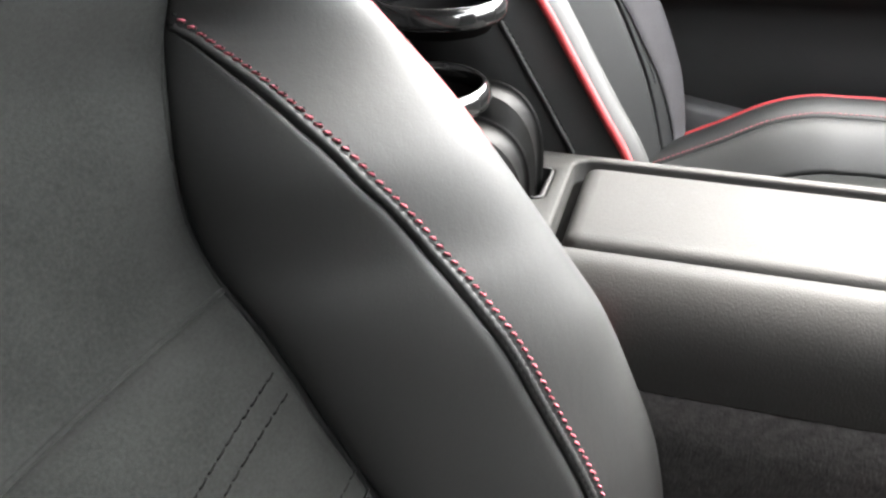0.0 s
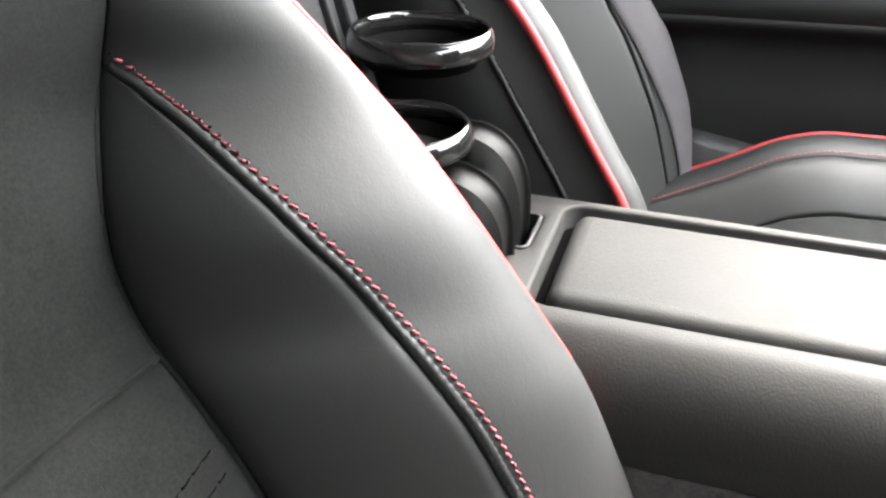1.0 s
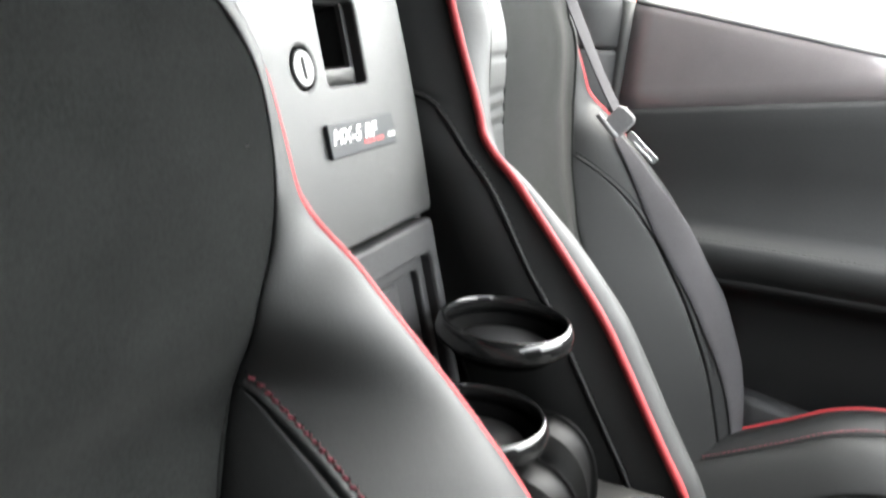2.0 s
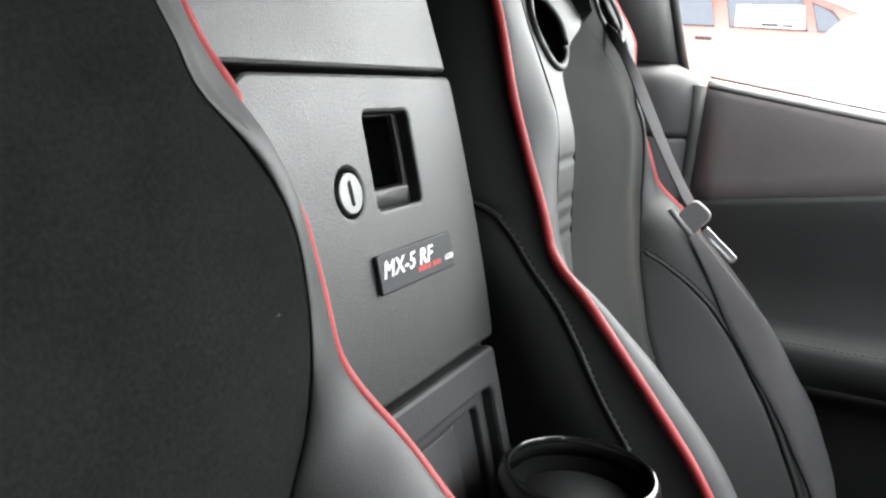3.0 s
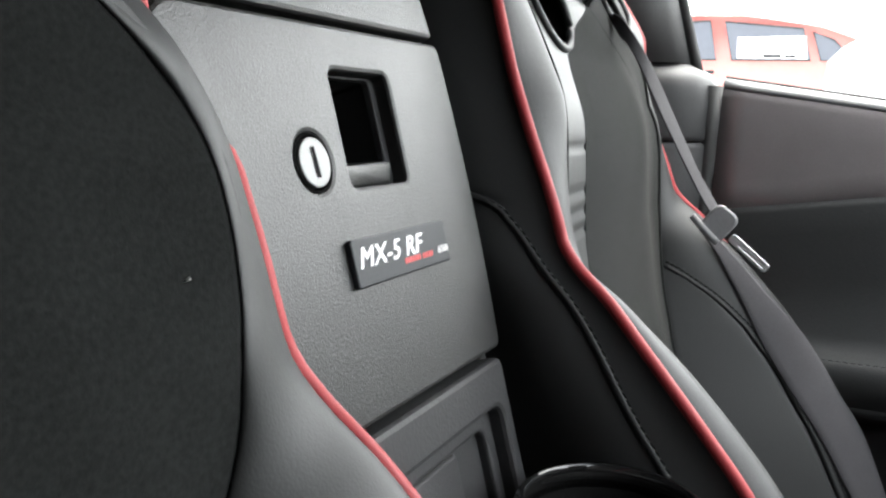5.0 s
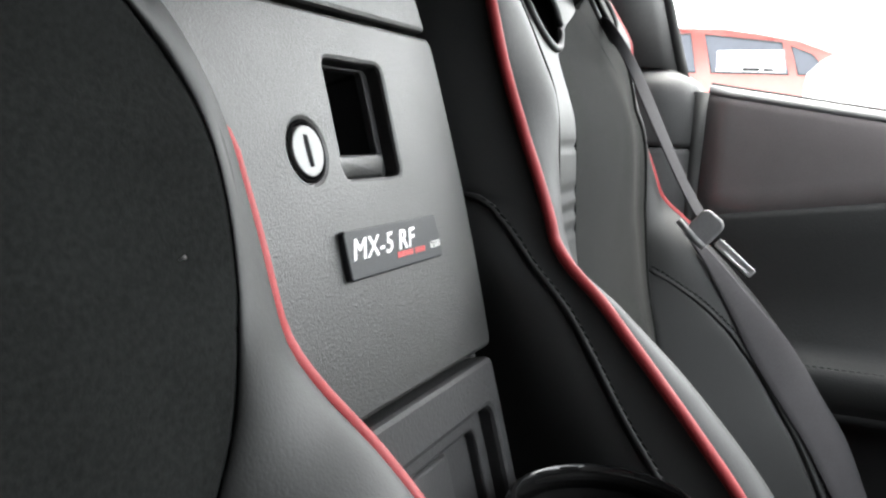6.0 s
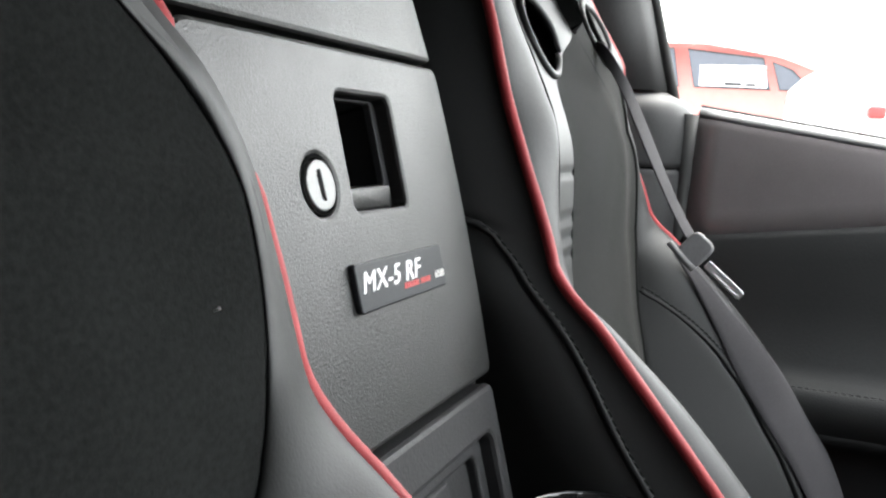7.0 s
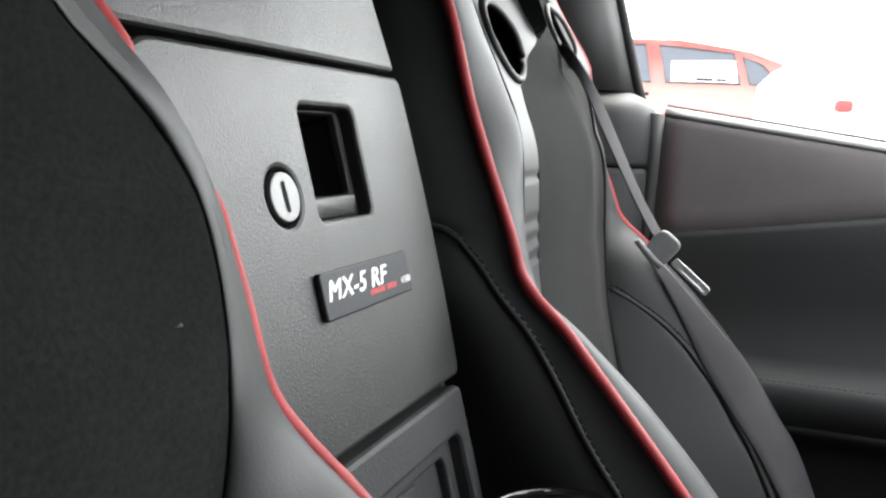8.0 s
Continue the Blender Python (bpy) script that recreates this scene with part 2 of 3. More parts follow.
EDGE = spline([(.28, .14, -.20), (.40, .14, -.145), (.465, .14, -.106), (.504, .14, -.085), (.528, .141, -.069), (.546, .144, -.052), (.571, .145, -.041), (.59, .147, -.037),
               (.612, .155, -.032), (.648, .181, -.019), (.69, .182, -.031), (.72, .194, -.03), (.745, .197, -.029), (.757, .2008, -.0253), (.777, .2029, -.02), (.795, .2009, -.0152), (.81, .1975, -.0073), (.825, .184, -.004),
               (.84, .1685, .0001), (.855, .1615, .003), (.92, .138, .032), (1.02, .09, .065)])
EDGE_FULL = EDGE
EDGE_WORN = spline([(.28, .14, -.19), (.40, .142, -.132), (.504, .149, -.078), (.571, .159, -.047), (.63, .173, -.034), (.69, .186, -.029), (.745, .196, -.028), (.777, .195, -.027),
                    (.803, .187, -.024), (.822, .177, -.018), (.86, .167, .0), (.885, .158, .014), (.92, .138, .032), (1.02, .09, .065)])
REAR = spline([(.28, .24, -.12), (.50, .245, -.05), (.612, .243, .005), (.70, .235, .06), (.76, .232, .09), (.85, .215, .12), (1.02, .14, .16)])
SEAM = spline([(.28, .545), (.436, .532), (.472, .527), (.516, .518), (.565, .495), (.581, .467), (.597, .435), (.61, .396), (.621, .353), (.63, .303), (.639, .237), (.647, .155), (.653, .04), (.656, .0)])
STITCH = spline([(.28, .58), (.436, .566), (.516, .552), (.564, .527), (.584, .496), (.6, .463), (.612, .427), (.624, .383), (.633, .336), (.64, .285), (.647, .226), (.655, .14), (.662, .0)])
SIDE_SEAM = spline([(.28, .26), (.50, .27), (.612, .29), (.64, .285), (.698, .22), (.724, .22), (.745, .29), (.758, .45), (.766, 1.0)])
PLUMP = spline([(.28, 1.0), (.58, 1.0), (.66, .8), (.70, .42), (.75, .16), (.79, .17), (.803, .22), (.82, .24), (.84, .16), (1.02, .2)])
PLUMP_FULL = spline([(.28, 1.0), (.50, 1.0), (.58, .93), (.63, .76), (.67, .58), (.71, .38), (.75, .2), (.79, .17), (.803, .22), (.82, .24), (.84, .16), (1.02, .2)])
STRIPE = spline([(.28, .12), (.70, .135), (.76, .134), (.80, .125), (.84, .112), (.858, .088), (.878, .046), (.896, .006), (1.02, .004)])
TOP, FOOT, SEAM_TOP, SIDE_TOP, MID, RIDGE = 1.02, 0.28, 0.656, 0.766, 0.541, 0.019


def bolster(z, u):
    """Across the bolster from the centre panel (0) to the piping (1)."""
    e, p, k = EDGE(z), PIPE(z), float((PLUMP if EDGE is EDGE_WORN else PLUMP_FULL)(z)[0])
    if EDGE is EDGE_WORN:
        c1, c2 = e + np.array([.008, -.030]) * k, p + np.array([-.036, -.056]) * k
    else:
        c1, c2 = e + np.array([.0, -.02]) * k, p + np.array([-.024, -.050]) * k
    return (1 - u) ** 3 * e + 3 * u * (1 - u) ** 2 * c1 + 3 * u * u * (1 - u) * c2 + u**3 * p


HEAD_SWELL = .014
HOLES = {1: (.108, .883, .036, .028), 2: (.118, .912, .040, .029)}


OUTER_BACK = .022


def centre(z, w):
    """Depth of the centre panel at a width from the middle."""
    e = EDGE(z)
    swell = min(1.0, max(0.0, (z - .85) / .05))
    return e[1] - (HEAD_SWELL * swell * swell * (3 - 2 * swell) if EDGE is EDGE_WORN else 0.0) * (1 - (w / e[0]) ** 2) + 0.010 * (1 - (w / e[0]) ** 2)


def stitches(line, out, length, gap, radius, slant=0.0):
    """Single thread stitches along a line of places, lifted along out."""
    bm = bmesh.new()
    pts = [Vector(p) for p in line]
    at = [0.0]
    for p, q in zip(pts, pts[1:]):
        at.append(at[-1] + (q - p).length)
    lift = Vector(out).normalized()

    def place(d):
        i = min(max(int(np.searchsorted(at, d)) - 1, 0), len(pts) - 2)
        f = (d - at[i]) / max(at[i + 1] - at[i], 1e-9)
        along = (pts[i + 1] - pts[i]).normalized()
        return pts[i].lerp(pts[i + 1], f) + Vector(out), along.cross(lift).normalized()

    run = 0.0
    while run + length < at[-1]:
        (a, s), (b, _) = place(run), place(run + length * random.uniform(.94, 1.04))
        a, b = a + s * slant * random.uniform(.7, 1.2), b - s * slant
        tube([a - lift * radius, a.lerp(b, .3) + lift * radius * .6, a.lerp(b, .7) + lift * radius * .6, b - lift * radius], radius, 6, bm=bm)
        run += length + gap
    return bm


def hole_rim(cx, cz, rx, rz, y):
    return [Vector((cx + rx * math.cos(a) * (1 - .12 * math.sin(a)), y, cz + rz * math.sin(a))) for a in np.linspace(0, 2 * math.pi, 40, endpoint=False)]


def build_seat(name, label, x, strips, recline=0.0, hollow=0.0):
    """A bucket seat with integral head restraint. strips: smooth leather strips beside the suede of the centre panel."""
    global EDGE, PIPE
    EDGE, PIPE = (EDGE_WORN, PIPE_WORN) if strips else (EDGE_FULL, PIPE_FULL)
    seat = thing(name, label, "car seat", "front seats", at=(x, 0, 0))
    zs = [FOOT + (TOP - FOOT) * i / 140 for i in range(141)]
    for s in (-1, 1):
        def P3(wy, z, s=s):
            return Vector((s * wy[0], wy[1], z))

        def ridge(z, u):
            # the seam of the driver's bolster stands out as a soft ridge
            if strips or z > SEAM_TOP:
                return Vector((0, 0, 0))
            a = float(SEAM(z)[0])
            rise = u / max(a, .02) if u < a else (1 - u) / (1 - a)
            fade = min(1.0, a / .46) ** 1.6
            return Vector((-s * .80, -.10, .59)) * RIDGE * rise * fade

        def inner(v, u):
            z = FOOT + (SEAM_TOP - FOOT) * v
            u = u * float(SEAM(z)[0])
            return P3(bolster(z, u), z) + ridge(z, u)

        def outer(v, u):
            z = FOOT + (TOP - FOOT) * v
            a = float(SEAM(z)[0]) if z < SEAM_TOP else 0.0
            y = P3(bolster(z, a + (1 - a) * u), z) + ridge(z, a + (1 - a) * u)
            # shallow fold where the bolster turns into the shoulder
            y.y += (.006 if strips else .0025) * math.exp(-((z - .695 - .03 * u) / .014) ** 2) * math.sin(math.pi * u)
            return y

        def side(z, u):
            a, b = PIPE(z), REAR(z)
            return P3(a + (b - a) * u + np.array([.010 * math.sin(math.pi * u) ** 2, 0]), z)

        def side_front(v, u):
            z = FOOT + (TOP - FOOT) * v
            a = float(SIDE_SEAM(z)[0]) if z < SIDE_TOP else 1.0
            return side(z, .015 + (a - .015) * u)

        def side_rear(v, u):
            z = FOOT + (SIDE_TOP - FOOT) * v
            a = float(SIDE_SEAM(z)[0])
            return side(z, a + (1 - a) * u)

        part("bolster_panel", padded(inner, 70, 14, s, .007, .005, skirt=.008), LEATHER, seat, "smooth dark leather bolster panel")
        part("bolster_face", padded(outer, 130, 20, s, .003, .0022, skirt=.005), LEATHER, seat, "creased black leather bolster face")
        tuck = lambda z: 0.0 if strips else math.exp(-((z - .814) / .017) ** 4)
        part("piping", tube([P3(PIPE(z), z) + Vector((s * (.0012 if strips else -.005 * tuck(z)), .008 * tuck(z), 0)) for z in zs], 0.0036 if strips else 0.0031, 12), PIPING, seat, "raised red piping")
        fine = np.linspace(.40, SEAM_TOP - .002, 420)
        lap = [P3(bolster(z, .55 * float(SEAM(z)[0]) + .45 * float(STITCH(z)[0])), z) + ridge(z, .55 * float(SEAM(z)[0]) + .45 * float(STITCH(z)[0])) + Vector((s * .0012, .0016, -.0004)) for z in fine]
        part("seam_band", tube(lap, lambda f: .0027 * (1 + .06 * math.cos(2 * math.pi * f * 62)), 12), LEATHER, seat, "lapped leather seam band")
        seam = [P3(bolster(z, float(STITCH(z)[0])), z) + ridge(z, float(STITCH(z)[0])) for z in np.linspace(.40, .661, 130)]
        red = not (strips and s > 0)
        part("stitching", stitches(seam, (-s * .0004, -.0006, .0004), .0034, .0020, .0007, .0007), THREAD if red else DARK_THREAD, seat, "red thread stitching" if red else "black thread stitching")
        if red:
            part("stitch_crease", stitches([p + Vector((s * .0006, -.0006, .0011)) for p in seam], (0, .0004, 0), .0012, .0042, .0006, .0012), DARK_THREAD, seat, "dark needle creases")
        # on the striped seat's inner side the bar's black paints the groove's shade
        part("edge_welt", tube([P3(EDGE(z), z) + Vector((0, .0003 if strips else .0014, 0)) for z in zs], lambda f: .0022 if f < .5 or strips else .0012, 8), SHADOW if strips and s < 0 else SUEDE, seat, "seam fold, black for the groove's shade" if strips and s < 0 else "suede seam fold")
        part("side_panel", padded(side_front, 110, 8, s, .003, .002, skirt=.003), LEATHER, seat)
        part("side_panel", padded(side_rear, 80, 8, s, .004, .0035, skirt=.005), LEATHER, seat)
        welt = [side(z, float(SIDE_SEAM(z)[0]) - .02) + Vector((s * .0008, 0, 0)) for z in zs if z < SIDE_TOP - .004]
        part("side_welt", tube([p + Vector((s * .0006, .0012, 0)) for p in welt], .0024, 8), LEATHER, seat, "raised black seam welt")
        part("side_stitching", stitches(welt, (s * .0012, -.0018, 0), .0040, .0012, .0006, .0003), DARK_THREAD, seat, "black twisted seam stitching")
    spans = [(SUEDE, "backrest_centre", "charcoal suede centre panel", lambda z: (-EDGE(z)[0], EDGE(z)[0]))]
    if strips:
        half = lambda z: min(float(STRIPE(z)[0]), EDGE(z)[0] - .004)
        spans = [(SUEDE, "backrest_centre", "charcoal suede centre stripe", lambda z: (-half(z), half(z))),
                 (LEATHER, "leather_strip", "smooth black leather strip", lambda z: (-EDGE(z)[0], -half(z))),
                 (SUEDE, "suede_strip", "charcoal suede side strip", lambda z: (half(z), EDGE(z)[0]))]
    for n, (mat, name, text, span) in enumerate(spans):
        def upper(v, u, span=span, n=n):
            z = MID + (TOP - MID) * v
            a, b = span(z)
            w = a + (b - a) * u
            y = centre(z, w)
            if n == 1:
                # pleats across the strip
                y += .0016 * sum(math.exp(-((z - k) / .0022) ** 2) for k in (.787, .757, .744, .731))
            return Vector((w, y, z))

        def opening(u, v, span=span, n=n):
            z = MID + (TOP - MID) * u
            a, b = span(z)
            w = a + (b - a) * v
            if not n:
                return False
            cx, cz, rx, rz = HOLES[n]
            return ((abs(w) - cx) / (rx - .001)) ** 2 + ((z - cz) / (rz - .001)) ** 2 < 1

        part(name, padded(upper, 150 if n else 90, 44 if n else 24, 1, *(.002, .0006), skip=opening), mat, seat, text)
        if n:
            m = -1 if n == 1 else 1
            rim = [Vector((p.x, centre(p.z, min(abs(p.x), EDGE(p.z)[0])) - .001, p.z)) for p in hole_rim(m * HOLES[n][0], HOLES[n][1], m * HOLES[n][2], HOLES[n][3], 0)]
            part("harness_opening", tube(rim, .0032, 10, closed=True), LEATHER, seat, "rounded belt opening rim")
            back = bmesh.new()
            rows = [[back.verts.new(p + Vector((0, d, 0))) for p in rim] for d in (0, .03, .06)]
            for r, q in zip(rows, rows[1:]):
                for k in range(len(r)):
                    back.faces.new((r[k], r[(k + 1) % len(r)], q[(k + 1) % len(r)], q[k]))
            back.faces.new(rows[-1])
            # walls of the opening, black to give the dark inside
            part("opening_lining", back, SHADOW, seat)

    def lower(v, u):
        z = FOOT + (MID - FOOT) * v
        w = EDGE(z)[0] * (2 * u - 1)
        return Vector((w, centre(z, w), z))
    part("lumbar_panel", padded(lower, 40, 40, 1, .006, .004), SUEDE, seat, "charcoal suede lower panel")
    for drop in (0.0, 0.011, 0.062, 0.073):
        row = [Vector((w, centre(z, w), z)) for w in np.linspace(-.138, .138, 50) for z in (.507 - drop - .16 * (.138 - abs(w)) * .9,)]
        part("seam_stitching", stitches(row, (0, -.0008, .0002), .0060, .0018, .0005), CHARCOAL_THREAD, seat, "charcoal double row stitching")
    part("seam_crease", tube([Vector((w, centre(MID, w) + .0010, MID)) for w in np.linspace(-EDGE(MID)[0], EDGE(MID)[0], 40)], .0016, 8), SUEDE, seat, "dark crease between the panels")
    part("seat_back", loft([[Vector((s * REAR(z)[0], REAR(z)[1] + .03 * (1 - s * s), z)) for s in (-1, -.8, -.4, 0, .4, .8, 1)] + [Vector((s * (REAR(z)[0] - .03), REAR(z)[1] - .012, z)) for s in (1, 0, -1)] for z in np.linspace(FOOT, TOP, 24)]), MATT, seat)
    part("headrest_top", padded(lambda v, u: Vector(((2 * v - 1) * .14 * (1 - .25 * u), .08 + .09 * u, TOP + .03 * math.sin(math.pi * u) * (1 - (2 * v - 1) ** 2))), 20, 12, -1), LEATHER, seat)
    # cushion: width and height of the piping by depth
    crest = spline([(-.66, .225, .355), (-.56, .235, .388), (-.454, .237, .390), (-.391, .237, .376), (-.329, .236, .342), (-.224, .235, .286), (-.16, .23, .255)])
    for s in (-1, 1):
        def face(v, u, s=s):
            y = -.16 - .5 * v
            w, z = crest(y)
            return Vector((s * (w - .062 * u), y, z - .004 * u + .010 * math.sin(math.pi * u)))

        def wall(v, u, s=s):
            y = -.16 - .5 * v
            w, z = crest(y)
            return Vector((s * (w - .062 - .055 * u), y, z - .004 - .05 * u * u))

        def flank(v, u, s=s):
            y = -.16 - .5 * v
            w, z = crest(y)
            return Vector((s * (w + .012 * math.sin(math.pi * u)), y, z + (.2 - z) * u))
        ys = np.linspace(-.16, -.66, 60)
        part("cushion_bolster", padded(face, 50, 10, s, .004, .004), LEATHER, seat)
        part("cushion_inner_panel", padded(wall, 50, 10, s, .004, .004), LEATHER, seat)
        part("cushion_piping", tube([Vector((s * crest(y)[0], y, crest(y)[1])) for y in ys], .0038, 10), PIPING, seat, "raised red piping")
        row = [Vector((s * (crest(y)[0] - .058), y, crest(y)[1] - .002)) for y in ys]
        part("stitching", stitches(row, (0, 0, .0014), .0042, .0022, .0006), THREAD, seat, "red thread stitching")
        part("cushion_side", padded(flank, 30, 8, -s, .004, .003), LEATHER, seat)

    def pad(v, u):
        y = -.12 - .54 * v
        w, z = crest(y)
        return Vector(((2 * u - 1) * (w - .117), y, z - .054 + .010 * math.sin(math.pi * u) - .002 * abs(math.sin(math.pi * v * 6)) ** .3 + .002))
    part("cushion_centre", padded(pad, 90, 24, -1, .004, .004), SUEDE, seat, "charcoal suede cushion with cross seams")
    part("seat_base", box(-.2, .2, -.6, -.05, .2, .26, .02), MATT, seat)
    if recline:
        for ob in seat.children:
            for v in ob.data.vertices:
                z = v.co.z
                e, p = EDGE(z)[0], PIPE(z)[0]
                within = min(1.0, max(0.0, (p - abs(v.co.x)) / (p - e)))
                # the outer bolster sits further back than the inner one
                away = min(1.0, max(0.0, (v.co.x - .06) / .12))
                v.co.y += OUTER_BACK * away * away * (3 - 2 * away) * min(1.0, max(0.0, (.89 - z) / .07))
                v.co.y += recline * max(0.0, z - .70) + hollow * within * min(1.0, max(0.0, (z - .60) / .12))
    return seat


build_seat("bucket_seat", "black leather and charcoal suede bucket seat, red piping", -SEAT_X, False)
build_seat("bucket_seat", "black leather bucket seat with grey belt lying across", SEAT_X, True, 0.06, 0.013)

LINT = material("pale_lint", (0.16, 0.155, 0.15), 0.9, grain=0.5, scale=2000)
tagged(part("lint_fleck", tube([(-.1818, -.0240, .7646), (-.1812, -.0248, .7651), (-.1806, -.0248, .7650), (-.1802, -.0242, .7654)], lambda f: .0002 + .0002 * math.sin(math.pi * f), 6), LINT), "tiny pale fleck of lint on the charcoal suede", "lint")

# ---- storage bin between the seats ----
BIN_Y, BIN_SLOPE = 0.0201, 0.285
BACK = math.degrees(math.atan(BIN_SLOPE))
UP = math.sqrt(1 + BIN_SLOPE**2)


def on_bin(x, z, out=0.0):
    """A pose on the bin's leaning face: x across, y up the face, z out of it towards the car's front."""
    return Matrix.Translation((x, BIN_Y + BIN_SLOPE * (z - 0.75), z)) @ pose(0, 0, 0, 90 - BACK) @ Matrix.Translation((0, 0, out))


FACE = on_bin(0, .75)


def flat_plate(outlines, out, thick, edge, m, back=True):
    """A plate with openings: the first outline is its rim, the others are cut out; rounded arris of size edge."""
    bm = bmesh.new()
    edges = []
    for n, o in enumerate(outlines):
        sign = -1 if n == 0 else 1
        rings = []
        for z, grow in ((out, edge), (out - edge * .3, edge * .3), (out - edge, 0), (out - thick, 0)):
            ring = []
            for i, (x, y) in enumerate(o):
                (ax, ay), (bx, by) = o[i - 1], o[(i + 1) % len(o)]
                t = Vector((bx - ax, by - ay, 0)).normalized()
                ring.append(bm.verts.new(m @ Vector((x + t.y * grow * sign, y - t.x * grow * sign, z))))
            rings.append(ring)
        for r, s in zip(rings, rings[1:]):
            for k in range(len(r)):
                bm.faces.new((r[k], r[(k + 1) % len(r)], s[(k + 1) % len(r)], s[k]))
        edges += [bm.edges.get((rings[0][k], rings[0][(k + 1) % len(o)])) for k in range(len(o))]
        if back and n == 0:
            bm.faces.new(rings[-1])
    bmesh.ops.triangle_fill(bm, use_beauty=True, edges=edges)
    return bm


def shifted(outline, dx, dy, shear=0.0):
    return [(x + dx + shear * y, y + dy) for x, y in outline]


def circle(r, n=48):
    return [(r * math.cos(2 * math.pi * k / n), r * math.sin(2 * math.pi * k / n)) for k in range(n)]


def bowed(outline, amount, half):
    return [(x * (1 + amount * (1 - (y / half) ** 2)), y) for x, y in outline]


storage_bin = thing("storage_bin", "grained black storage bin with lockable lid between seats", "storage bin")
LID_H = (.844 - .677) * UP
lid_mid = ((.844 + .677) / 2 - .75) * UP
dense = []
for (ax, ay), (bx, by) in zip(o := corners(.221, LID_H, (.006, .017, .017, .006)), o[1:] + o[:1]):
    steps = max(1, int(math.hypot(bx - ax, by - ay) / .01))
    dense += [(ax + (bx - ax) * k / steps, ay + (by - ay) * k / steps) for k in range(steps)]
rim = shifted(bowed(dense, .045, LID_H / 2), -.0156, lid_mid)
REC_H, rec_mid = .051 * UP, (.7985 - .75) * UP
recess = shifted(rounded(.0515, REC_H, .0045), .0033, rec_mid)
lock_at = (-.048, (.785 - .75) * UP)
lock_hole = shifted(circle(.0128), *lock_at)
lid = part("lid", flat_plate([rim, recess, lock_hole], 0, .012, .0022, FACE, back=False), GRAINED, storage_bin, "grained black plastic lid", smooth=False)
# finger recess: a frame set back, a pocket with its shade coloured black, a ledge to pull
pocket = shifted(rounded(.0470, .0385 * UP, .0025), .0008, rec_mid + .0055)
part("handle_frame", flat_plate([shifted(rounded(.0528, REC_H + .001, .0045), .0033, rec_mid), pocket], -.0085, .004, .0006, FACE, back=False), MATT, lid, "matt black recess frame", smooth=False)
part("handle_pocket", slab(pocket, [(-.0086, .0002), (-.03, -.001), (-.031, -.004)], FACE, cap0=False), SHADOW, lid, "finger pocket, coloured black for its shade")
part("handle_ledge", slab(rounded(.0445, .0105, .0015), [(-.004, 0), (.0018, 0), (.0026, -.0012)], FACE @ Matrix.Translation((-.0006, rec_mid - REC_H / 2 + .0063, -.0075)) @ pose(0, 0, 0, 14)), GRAINED, lid, "grained pull ledge")
# lock
LOCK = FACE @ Matrix.Translation((*lock_at, 0))
lock = part("lock_collar", slab(circle(.0129), [(-.010, 0), (-.0015, 0), (-.0005, -.0004), (-.0005, -.0012), (-.006, -.0016)], LOCK, cap1=False), SHADOW, lid, "black lock collar")
part("lock_barrel", flat_plate([circle(.0107), rounded(.0030, .0125, .0004)], .0006, .008, .0006, LOCK @ pose(0, 0, 0, 0, 0, 4), back=False), SATIN, lock, "satin silver lock face", smooth=False)
part("key_slot", flat_plate([rounded(.0031, .0126, .0004), rounded(.0012, .0095, .0003)], -.0006, .005, .0003, LOCK @ pose(0, 0, 0, 0, 0, 4)), MATT, lock, "black key slot", smooth=False)
# plaque with its print
PLAQUE = FACE @ Matrix.Translation((.0049, (.7415 - .75) * UP, .0004))
PW, PH = .0890, .0212
plaque = part("plaque", slab(rounded(PW, PH, .0018), [(0, 0), (.0021, 0), (.0026, -.0003), (.0028, -.0008)], PLAQUE), PLATE, lid, "anthracite name plaque", smooth=False)


def lettering(name, text, height, x, y, mat, bold, slant, stretch=1.0):
    """Raised print on the plaque, x and y from its lower left corner."""
    data = bpy.data.curves.new(name, "FONT")
    data.body, data.size, data.extrude, data.shear, data.resolution_u = text, height / .7, .00012, slant, 4
    data.space_character = 1.05
    work = new(name, data)
    bpy.context.view_layer.update()
    me = bpy.data.meshes.new_from_object(work.evaluated_get(bpy.context.evaluated_depsgraph_get()))
    bpy.data.objects.remove(work)
    bpy.data.curves.remove(data)
    # a second, shifted skin thickens the strokes
    thick = bmesh.new()
    thick.from_mesh(me)
    thick.from_mesh(me)
    thick.verts.ensure_lookup_table()
    for v in thick.verts[len(me.vertices):]:
        v.co += Vector((bold, bold * .5, .00003))
    thick.to_mesh(me)
    thick.free()
    me.transform(PLAQUE @ Matrix.Translation((x - PW / 2, y - PH / 2, .00295)) @ Matrix.Diagonal((stretch, 1, 1, 1)))
    me.materials.clear()
    me.materials.append(mat)
    ob = new(name, me)
    ob.parent = plaque
    return ob


lettering("lettering", "MX-5 RF", .0090, .0026, .0082, WHITE, .0006, .30, 1.17)
lettering("lettering", "6/500", .0034, .0765, .0052, WHITE, .0001, .1, .95)
bm = bmesh.new()
run = .042
for k in range(13):
    wide = random.uniform(.0012, .0021)
    if k != 7:
        slab([(0, 0), (wide, 0), (wide + .0005, .0026), (.0005, .0026)], [(0, 0), (.0002, 0)], PLAQUE @ Matrix.Translation((run - PW / 2, .0048 - PH / 2, .0028)), bm=bm)
    run += wide + .0006
part("red_line", bm, RED_INK, plaque, "red bars of small print", smooth=False)
